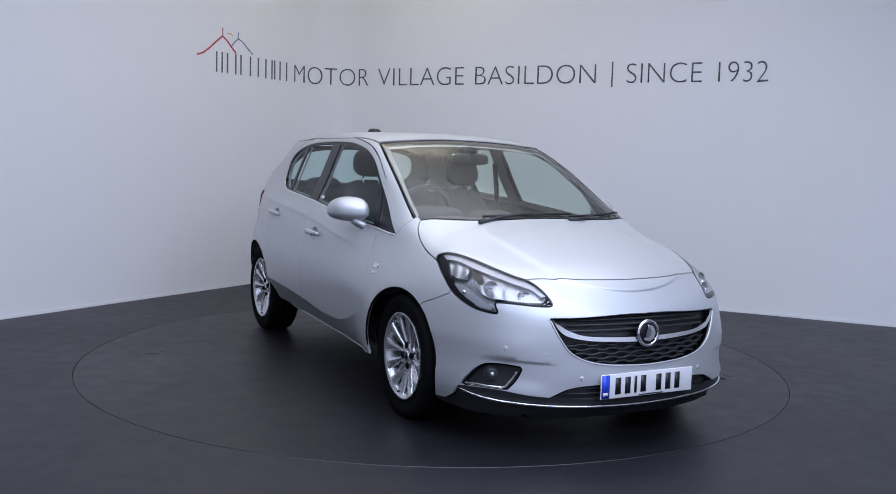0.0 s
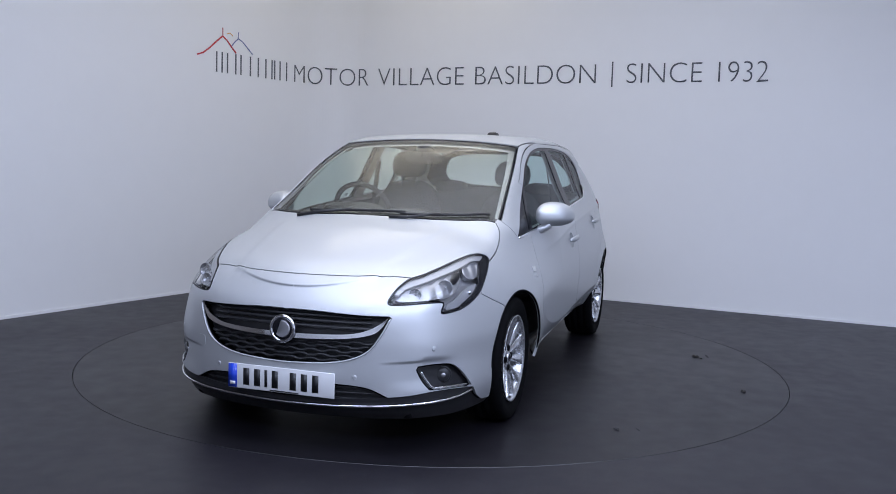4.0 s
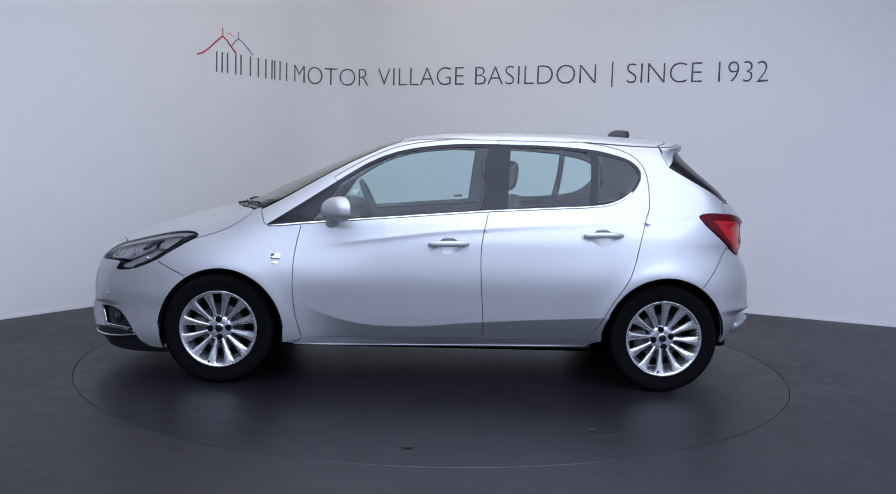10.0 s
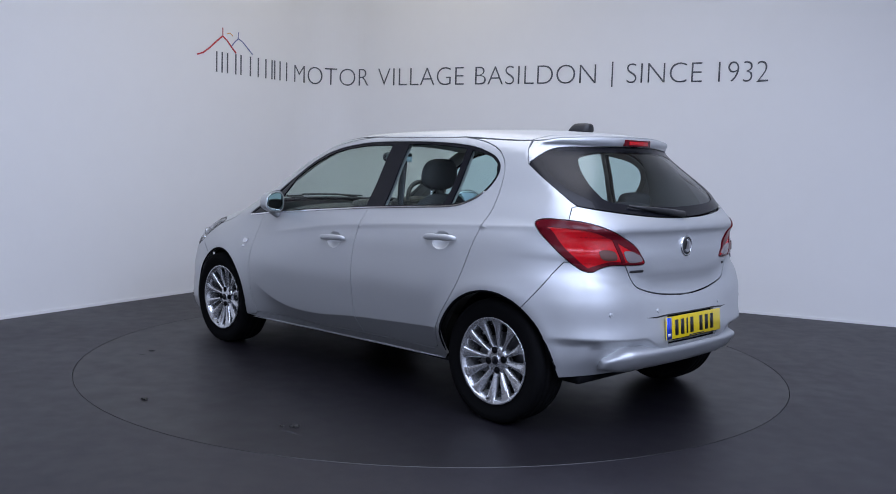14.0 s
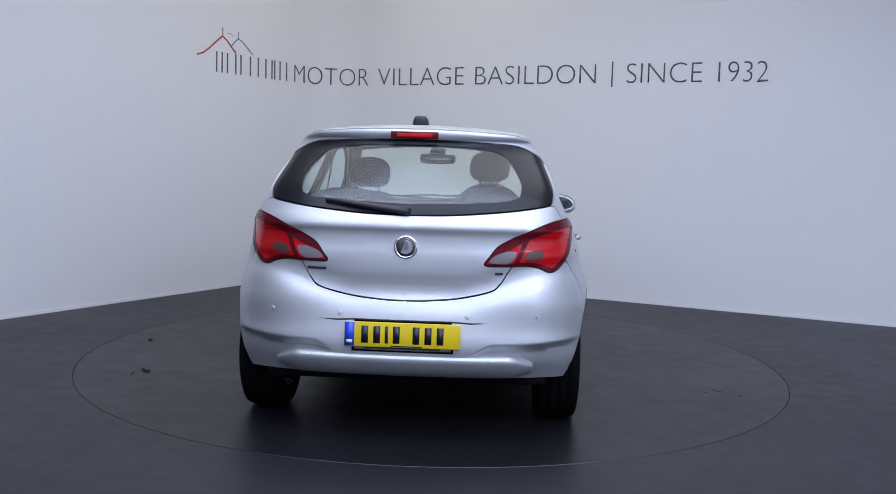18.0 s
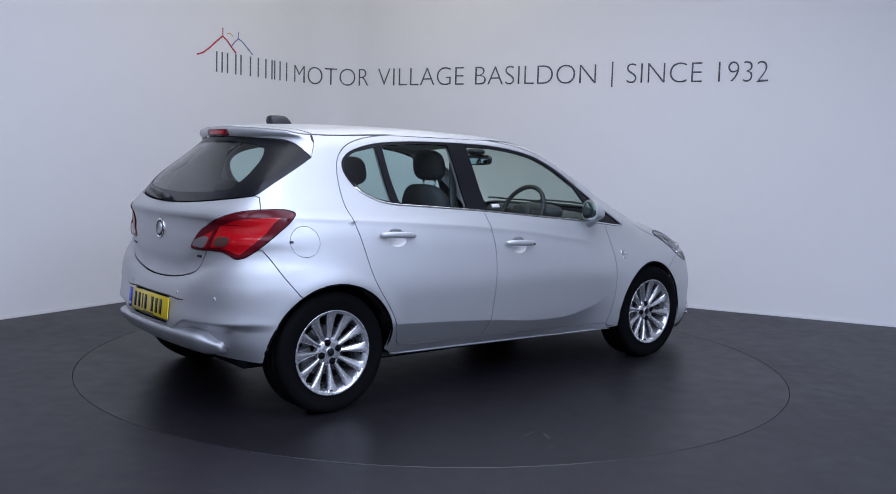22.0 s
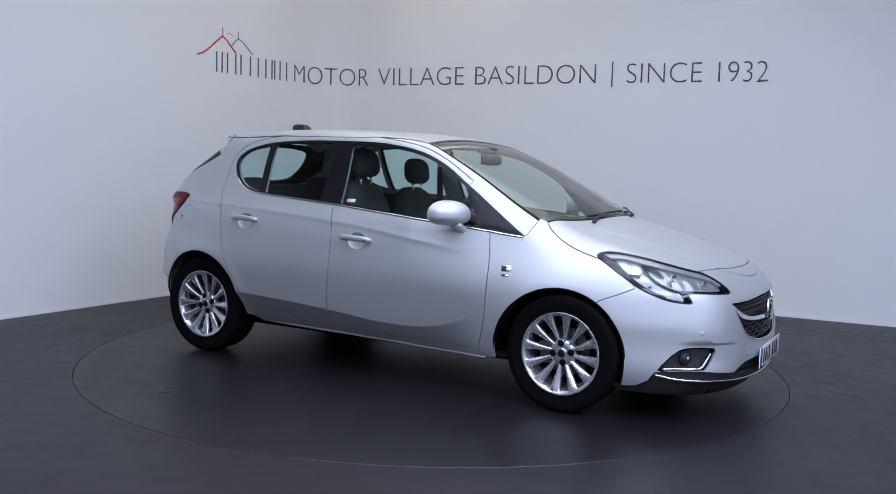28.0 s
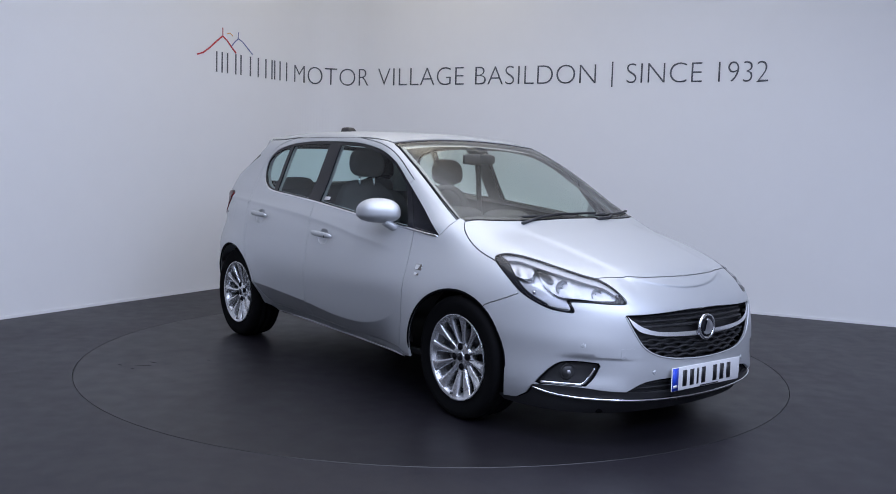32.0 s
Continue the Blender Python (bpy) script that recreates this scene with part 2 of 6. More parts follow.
strip_wall("wall_back", 0.0, -0.12, 0.0, ROOM_H, M_WALL, "white painted booth wall with a rounded corner", "wall")
strip_wall("trim", 0.006, 0.0, 0.0, 0.022, M_WHITE_TRIM, "thin white trim along the foot of the wall", "trim")
FAR = CORNER + DIR_L * LEN_L + DIR_R * LEN_R
for nm, a, b in (("wall_left_behind", CORNER + DIR_L * LEN_L, FAR), ("wall_right_behind", FAR, CORNER + DIR_R * LEN_R)):
    bm = bmesh.new()
    d = (b - a).normalized()
    n = Vector((-d.y, d.x, 0)) * 0.12
    vs = [bm.verts.new(p + Vector((0, 0, z))) for z in (0, ROOM_H) for p in (a, b, b - n, a - n)]
    for f in ((0, 1, 2, 3), (4, 5, 6, 7), (0, 1, 5, 4), (1, 2, 6, 5), (2, 3, 7, 6), (3, 0, 4, 7)):
        bm.faces.new([vs[i] for i in f])
    bmesh.ops.recalc_face_normals(bm, faces=bm.faces[:])
    plain(nm, bm, M_WALL, "plain white wall that closes the booth", "wall")


# unseen dark slab before the white wall, added to darken left-facing reflections in the paint
SIDE_A, SIDE_B = CORNER + DIR_L * 5.4, CORNER + DIR_L * (LEN_L - 0.1)
bm = bmesh.new()
vs = [bm.verts.new((p.x + o * -DIR_L.y, p.y + o * DIR_L.x, z)) for z in (0.0, ROOM_H - 0.01) for p, o in ((SIDE_A, 0.004), (SIDE_B, 0.004), (SIDE_B, 0.03), (SIDE_A, 0.03))]
for f in ((0, 1, 2, 3), (4, 5, 6, 7), (0, 1, 5, 4), (1, 2, 6, 5), (2, 3, 7, 6), (3, 0, 4, 7)):
    bm.faces.new([vs[i] for i in f])
bmesh.ops.recalc_face_normals(bm, faces=bm.faces[:])
plain("dark_reflection_panel", bm, M_TAUPE, "unseen taupe panel added before the white wall to darken reflections", "wall")


def room_sheet(z0, z1, hole=None, steps=128):
    """A slab over the whole room; hole is the radius of a round opening about the middle."""
    bm = bmesh.new()
    c = [CORNER - (DIR_L + DIR_R) * 0.4, CORNER + DIR_L * (LEN_L + 0.3) - DIR_R * 0.3, FAR + (DIR_L + DIR_R) * 0.3, CORNER + DIR_R * (LEN_R + 0.3) - DIR_L * 0.3]
    if not hole:
        vs = [bm.verts.new((p.x, p.y, z)) for z in (z0, z1) for p in c]
        for f in ((0, 1, 2, 3), (4, 5, 6, 7), (0, 1, 5, 4), (1, 2, 6, 5), (2, 3, 7, 6), (3, 0, 4, 7)):
            bm.faces.new([vs[i] for i in f])
    else:
        def outer(a):
            d = Vector((math.cos(a), math.sin(a), 0))
            best = 99
            for p, q in zip(c, c[1:] + c[:1]):
                e = q - p
                den = d.x * e.y - d.y * e.x
                if abs(den) > 1e-9:
                    k = (p.x * e.y - p.y * e.x) / den
                    u = (p.x * d.y - p.y * d.x) / den
                    if k > 0 and -1e-6 <= u <= 1 + 1e-6:
                        best = min(best, k)
            return d * best
        angs = sorted([2 * math.pi * i / steps for i in range(steps)] + [math.atan2(p.y, p.x) % (2 * math.pi) for p in c])
        rows = []
        for a in angs:
            o = outer(a)
            i = Vector((math.cos(a), math.sin(a), 0)) * hole
            rows.append([bm.verts.new((i.x, i.y, z0)), bm.verts.new((i.x, i.y, z1)), bm.verts.new((o.x, o.y, z1))])
        for a, b in zip(rows, rows[1:] + rows[:1]):
            bm.faces.new((a[0], a[1], b[1], b[0]))
            bm.faces.new((a[1], a[2], b[2], b[1]))
    bmesh.ops.recalc_face_normals(bm, faces=bm.faces[:])
    return bm


plain("floor", room_sheet(-0.05, 0.0, DISC_R + 0.004), M_FLOOR, "dark grey vinyl floor of the photo booth", "floor")
plain("ground", room_sheet(-0.09, -0.05), M_SEAL, "black pit floor below the turntable", "ground")
# the ceiling is out of view; its cream tint warms what roof and glass mirror
plain("ceiling", room_sheet(ROOM_H, ROOM_H + 0.1), M_CEIL, "unseen ceiling over the booth, tinted cream to warm the reflections", "ceiling")

# ceiling lamps, all out of view: fittings added round the area lights
for px, py, sx, sy, watts, colour in PANELS:
    lamp = thing("unseen_ceiling_light", "unseen flat rectangular panel light in a thin metal frame, added on the ceiling", "ceiling light", "ceiling lights", m=pose(px, py, ROOM_H))
    fr = [box_bm(-sx / 2 - 0.04, sx / 2 + 0.04, y - 0.02, y + 0.02, -0.08, 0, 0.004) for y in (-sy / 2 - 0.02, sy / 2 + 0.02)]
    fr += [box_bm(x - 0.02, x + 0.02, -sy / 2, sy / 2, -0.08, 0, 0.004) for x in (-sx / 2 - 0.02, sx / 2 + 0.02)]
    part("frame", merge(*fr), M_TRIM, lamp)
    part("diffuser", box_bm(-sx / 2, sx / 2, -sy / 2, sy / 2, -0.045, -0.03), M_DIFF, lamp)

# turntable
table = thing("turntable", "round dark turntable flush with the floor, with a thin metal edge", "turntable")
bm = lathe_bm([(0.0001, 0.0), (DISC_R - 0.0035, 0.0), (DISC_R - 0.0035, -0.04)], 160, "Z")
part("platform", bm, M_DISC, table, "dusty dark platform sheet", smooth=False)
bm = lathe_bm([(DISC_R - 0.0035, -0.001), (DISC_R - 0.003, 0.0008), (DISC_R - 0.0012, 0.0008), (DISC_R, -0.0005), (DISC_R, -0.04)], 160, "Z")
part("edge_trim", bm, M_TRIM, table, "thin metal edge ring")


# ---- lettering on the wall ----
def wall_s(x):
    """Arc length on the wall for a place given by its offset from the middle of the bend."""
    return (ARC[1] + ARC[-2]) / 2 + x


# ---- the car's outer surface ----
# The car stands along x (nose at +x), its middle plane is y = 0, the road is z = 0.
def spline(points):
    """A smooth curve v(u) through (u, v) pairs, u rising; straight beyond its ends."""
    p = np.array(points, float)
    u, v = p[:, 0], p[:, 1]
    d = np.diff(v) / np.diff(u)
    m = np.concatenate([[d[0]], (d[:-1] * np.diff(u)[1:] + d[1:] * np.diff(u)[:-1]) / (u[2:] - u[:-2]), [d[-1]]])

    def f(q):
        q = np.asarray(q, float)
        i = np.clip(np.searchsorted(u, q) - 1, 0, len(u) - 2)
        h = u[i + 1] - u[i]
        s = (q - u[i]) / h
        sc = np.clip(s, 0, 1)
        r = ((2 * sc**3 - 3 * sc**2 + 1) * v[i] + (sc**3 - 2 * sc**2 + sc) * h * m[i] + (-2 * sc**3 + 3 * sc**2) * v[i + 1] + (sc**3 - sc**2) * h * m[i + 1])
        return r + np.where(s < 0, s * h * m[0], 0) + np.where(s > 1, (s - 1) * h * m[-1], 0)
    return f


def sstep(a, b, x):
    t = np.clip((x - a) / (b - a), 0, 1)
    return t * t * (3 - 2 * t)


def smax(a, b, k):
    h = np.clip(0.5 + 0.5 * (a - b) / k, 0, 1)
    return b + (a - b) * h + k * h * (1 - h)


TOP = spline([(-1.75, 1.378), (-1.57, 1.424), (-1.39, 1.448), (-1.06, 1.468), (-0.70, 1.472), (-0.33, 1.466), (0.11, 1.435), (0.29, 1.398), (0.47, 1.335),
              (0.76, 1.208), (0.98, 1.105), (1.12, 1.035), (1.22, 0.990), (1.43, 0.935), (1.65, 0.870), (1.80, 0.822), (1.92, 0.782), (2.05, 0.73)])
WIDTH = spline([(0.10, 0.74), (0.18, 0.795), (0.26, 0.832), (0.36, 0.851), (0.5, 0.863), (0.62, 0.866), (0.75, 0.857), (0.85, 0.842), (0.93, 0.818),
                (1.0, 0.780), (1.12, 0.716), (1.26, 0.654), (1.38, 0.597), (1.5, 0.52)])
NOSE = spline([(0.10, 1.98), (0.16, 2.05), (0.22, 2.092), (0.3, 2.10), (0.42, 2.098), (0.52, 2.092), (0.60, 2.078), (0.66, 2.055), (0.71, 2.022), (0.76, 1.975), (0.82, 1.90)])
TAIL = spline([(0.12, 1.70), (0.20, 1.755), (0.30, 1.838), (0.37, 1.894), (0.42, 1.909), (0.54, 1.895), (0.62, 1.870), (0.66, 1.846), (0.70, 1.838), (0.775, 1.845), (0.84, 1.844), (0.92, 1.834), (0.945, 1.835), (0.967, 1.845), (1.0, 1.834),
               (1.05, 1.788), (1.2, 1.660), (1.30, 1.572), (1.36, 1.513), (1.372, 1.507), (1.385, 1.519), (1.40, 1.525), (1.43, 1.521), (1.5, 1.507)])
CREASE = spline([(-1.7, 0.982), (-1.3, 0.962), (-0.915, 0.943), (-0.25, 0.898), (-0.05, 0.880), (0.42, 0.818), (0.65, 0.785), (0.8, 0.76)])
BLADE = spline([(-1.0, 0.43), (-0.81, 0.42), (-0.24, 0.385), (0.17, 0.352), (0.43, 0.362), (0.62, 0.41), (0.81, 0.50)])
F_HUB, R_HUB, HUB_Z, HUB_Y = 1.224, -1.287, 0.308, 0.80


def FOLD(y):
    """Height of the rear bumper's fold at y."""
    return 0.404 + 0.058 * sstep(0.27, 0.41, y) + 0.014 * sstep(0.41, 0.85, y)


def car_f(x, y, z):
    """Signed distance-like function of the car's body: below 0 inside."""
    y = np.abs(y)
    # sides
    w = WIDTH(z)
    w = w - 0.105 * np.maximum(0, x - 0.3) * sstep(0.58, 0.9, z) * (1 - 0.35 * sstep(1.0, 1.2, z))
    w = w - (0.02 + 0.016 * sstep(1.1, 0.9, z)) * np.maximum(0, -x - 0.6) ** 2
    for hx, rad in ((F_HUB, 0.36), (R_HUB, 0.37)):
        rr = np.hypot(x - hx, z - HUB_Z)
        w = w + 0.022 * np.exp(-((x - hx) / 0.42) ** 2) * (1 - sstep(0.62, 0.86, z)) + 0.008 * np.exp(-((rr - rad) / 0.045) ** 2)
    doors = sstep(0.86, 0.6, x) * sstep(-1.02, -0.80, x)
    w = w - 0.60 * np.maximum(0, BLADE(x) - z) * sstep(0.82, 0.35, x) * sstep(-1.06, -0.88, x)
    zc = CREASE(x)
    fade = sstep(0.74, 0.30, x) * sstep(-1.66, -1.5, x)
    w = w - 0.0065 * fade * sstep(0.004, -0.004, z - zc) * np.exp(-np.maximum(0, zc - z) / 0.035) + 0.004 * fade * np.exp(-((z - zc - 0.006) / 0.022) ** 2)
    w = w + 0.006 * doors * np.exp(-((z - 0.62) / 0.12) ** 2)
    side = (y - w) * 0.94
    # bonnet, screen and roof
    crown = 0.085 + 0.095 * sstep(0.2, 1.1, x) + 0.050 * sstep(-0.5, -1.25, x)
    ridge = 0.0045 * sstep(0.022, -0.022, y - (0.34 + 0.16 * np.clip(1.95 - x, 0, 1))) * sstep(1.15, 1.3, x) * sstep(2.02, 1.9, x)
    slope = (TOP(x + 0.01) - TOP(x - 0.01)) / 0.02
    top = (z - TOP(x) + crown * y * y - ridge + 0.004) / np.sqrt(1 + slope * slope)
    # nose
    full = 1.88 - 0.42 * sstep(0.86, 0.40, z) - 0.26 * sstep(0.46, 0.26, z)
    g = 0.28 * y**2 + full * y**6
    dg = 0.56 * y + 6 * full * y**5
    nose = (x - NOSE(z) + g) / np.sqrt(1 + dg * dg)
    nose = nose - 0.008 * np.exp(-((z - (0.40 + 0.1 * y)) / 0.09) ** 2) * sstep(0.45, 0.64, y)
    nose = nose + 0.008 * sstep(0.006, -0.006, z - 0.404 - 0.05 * (y - 0.42)) * sstep(0.42, 0.56, y) * sstep(0.72, 0.60, y) * sstep(0.27, 0.34, z)
    smile = 0.708 + 0.42 * y * y
    nose = nose + 0.013 * sstep(0.005, -0.005, z - smile) * sstep(0.44, 0.34, y) * sstep(-0.13, -0.02, z - smile)
    # tail
    wide = 0.8 - 0.20 * sstep(0.98, 0.52, z)
    h = 0.12 * y**2 + wide * y**6 + 0.36 * y**2 * sstep(1.12, 1.37, z)
    dh = 0.24 * y + 4.8 * y**5
    zt = z - 0.12 * sstep(0.20, 0.72, y) * sstep(0.50, 0.66, z) * sstep(0.91, 0.80, z)
    tail = (-x - TAIL(zt) + h) / np.sqrt(1 + dh * dh)
    # the fold, below which the bumper is set back
    tuck = np.minimum(0.056 - 0.020 * sstep(0.55, 0.78, y), 1.25 * np.maximum(0, FOLD(y) - z)) * sstep(-1.58, -1.78, x)
    k_up = 0.10 + 0.05 * sstep(1.3, 1.0, z) - 0.045 * sstep(1.28, 1.40, z) * sstep(0.5, 0.1, x) * sstep(-1.25, -0.75, x)
    f = smax(side, top, k_up * 0.85)
    f = smax(f, nose, 0.10)
    return smax(f, tail, 0.05 + 0.06 * sstep(1.15, 0.9, z) - 0.015 * sstep(0.78, 0.62, z) - 0.035 * sstep(1.33, 1.38, z)) + tuck


# ways of looking at the surface: each turns flat (u, v) into rays towards it
CF, CR, RAD = 0.6, -0.6, 1.25


def rays(proj, uv):
    u, v = uv[:, 0], uv[:, 1]
    o = np.zeros_like(u)
    if proj == "side":
        return np.stack([u, o + 1.15, v], 1), np.stack([o, o - 1, o], 1), 1.1
    if proj == "top":
        return np.stack([u, v, o + 1.75], 1), np.stack([o, o, o - 1], 1), 1.5
    if proj == "cylf":
        a = u / RAD
        d = np.stack([np.cos(a), np.sin(a), o], 1)
        return np.stack([CF + 1.75 * d[:, 0], 1.75 * d[:, 1], v], 1), -d, 1.6
    a = u / RAD
    d = np.stack([-np.cos(a), np.sin(a), o], 1)
    return np.stack([CR + 1.6 * d[:, 0], 1.6 * d[:, 1], v], 1), -d, 1.45


def flat(proj, p):
    """The (u, v) of points in that way of looking."""
    if proj == "side":
        return p[:, [0, 2]]
    if proj == "top":
        return p[:, [0, 1]]
    if proj == "cylf":
        return np.stack([np.arctan2(p[:, 1], p[:, 0] - CF) * RAD, p[:, 2]], 1)
    return np.stack([np.arctan2(p[:, 1], CR - p[:, 0]) * RAD, p[:, 2]], 1)


def onto(proj, uv, off=0.0):
    """Points of the surface (raised by off) that the rays of uv meet first."""
    o, d, reach = rays(proj, uv)
    off = np.broadcast_to(off, (len(uv),))

    def val(t):
        q = o + d * t[:, None]
        return car_f(q[:, 0], q[:, 1], q[:, 2]) - off
    lo = np.zeros(len(uv))
    hi = np.full(len(uv), reach)
    found = np.zeros(len(uv), bool)
    prev = np.zeros(len(uv))
    for t in np.linspace(0, reach, 46)[1:]:
        tt = np.full(len(uv), t)
        neg = (val(tt) < 0) & ~found
        lo, hi = np.where(neg, prev, lo), np.where(neg, tt, hi)
        found |= neg
        prev = tt
    for _ in range(22):
        mid = (lo + hi) / 2
        inside = val(mid) < 0
        lo, hi = np.where(inside, lo, mid), np.where(inside, mid, hi)
    return o + d * hi[:, None]


def normals(p):
    e = 0.003
    g = np.stack([car_f(p[:, 0] + e * (k == 0), p[:, 1] + e * (k == 1), p[:, 2] + e * (k == 2)) - car_f(p[:, 0] - e * (k == 0), p[:, 1] - e * (k == 1), p[:, 2] - e * (k == 2)) for k in range(3)], 1)
    return g / np.maximum(1e-9, np.linalg.norm(g, axis=1))[:, None]


def curve(*pts, n=8):
    """A smooth open line through the points."""
    p = np.array(pts, float)
    if len(p) < 3:
        return p
    out = []
    ext = np.vstack([2 * p[0] - p[1], p, 2 * p[-1] - p[-2]])
    for i in range(1, len(ext) - 2):
        a, b, c, d = ext[i - 1:i + 3]
        for t in np.linspace(0, 1, n, endpoint=False):
            out.append(0.5 * (2 * b + (c - a) * t + (2 * a - 5 * b + 4 * c - d) * t * t + (3 * b - a - 3 * c + d) * t**3))
    out.append(p[-1])
    return np.array(out)


def loop(*curves):
    """One closed outline from lines laid end to end."""
    p = np.vstack([np.asarray(c, float) for c in curves])
    keep = np.linalg.norm(p - np.roll(p, 1, 0), axis=1) > 1e-5
    return p[keep]


def ring(*pts, n=8):
    """A smooth closed outline through the points."""
    p = list(pts)
    q = curve(*(p[-2:] + p + p[:2]), n=n)
    return q[2 * n:2 * n + len(p) * n]


def deg(*pts):
    """Outline points given as (degrees, height) for the round ways of looking."""
    return [(math.radians(a) * RAD, z) for a, z in pts]


def dense(poly, step):
    out = []
    for a, b in zip(poly, np.roll(poly, -1, 0)):
        k = max(1, int(math.ceil(np.linalg.norm(b - a) / step)))
        out += [a + (b - a) * i / k for i in range(k)]
    return np.array(out)


def inside(poly, q):
    r = np.zeros(len(q), bool)
    x, y = q[:, 0], q[:, 1]
    for (x0, y0), (x1, y1) in zip(poly, np.roll(poly, -1, 0)):
        c = (y0 > y) != (y1 > y)
        with np.errstate(divide="ignore", invalid="ignore"):
            r ^= c & (x < (x1 - x0) * (y - y0) / (y1 - y0) + x0)
    return r


def shrink(poly, d):
    """The outline moved inwards by d (outwards if d is below 0)."""
    a, b = np.roll(poly, 1, 0), np.roll(poly, -1, 0)
    t = b - a
    t /= np.maximum(1e-9, np.linalg.norm(t, axis=1))[:, None]
    n = np.stack([-t[:, 1], t[:, 0]], 1)
    area = np.sum(poly[:, 0] * b[:, 1] - b[:, 0] * poly[:, 1])
    return poly + n * d * (1 if area > 0 else -1)


def edge_dist(poly, q):
    best = np.full(len(q), 9.0)
    for a, b in zip(poly, np.roll(poly, -1, 0)):
        ab = b - a
        L = ab @ ab
        if L < 1e-12:
            continue
        t = np.clip(((q - a) @ ab) / L, 0, 1)
        best = np.minimum(best, np.linalg.norm(q - a - t[:, None] * ab, axis=1))
    return best


def outline3(proj, poly):
    """An outline's points on the car, to cut it out of a neighbour."""
    return onto(proj, dense(np.asarray(poly, float), 0.02))


def cut2(proj, pts, margin=0.0):
    q = flat(proj, pts)
    return shrink(q, -margin) if margin else q


def at(proj, u, v, off=0.0):
    """A place on the car (raised by off) and its outward normal."""
    q = onto(proj, np.array([(u, v)], float), off)
    return Vector(q[0]), Vector(normals(q)[0])


def at_deg(proj, a, z, off=0.0):
    return at(proj, math.radians(a) * RAD, z, off)


def flipped(bm):
    """The mirror image over y = 0."""
    for v in bm.verts:
        v.co.y = -v.co.y
    bmesh.ops.reverse_faces(bm, faces=bm.faces[:])
    return bm


def both(name, make, mat, parents=None, label="", smooth=True):
    """A part on each flank; make() gives the one on y > 0."""
    out = []
    for i, s in enumerate((1, -1)):
        bm = make()
        par = parents[i] if parents else car
        out.append(part(name, bm if s > 0 else flipped(bm), mat, par, label, smooth))
    return out


def place(bm, p, n, up=(0, 0, 1)):
    """Moves a bmesh built on z so that its z axis points along n at p, its y axis upwards."""
    n = Vector(n).normalized()
    x = Vector(up).cross(n).normalized()
    y = n.cross(x)
    m = Matrix(((x.x, y.x, n.x, p[0]), (x.y, y.y, n.y, p[1]), (x.z, y.z, n.z, p[2]), (0, 0, 0, 1)))
    bm.transform(m)
    return bm


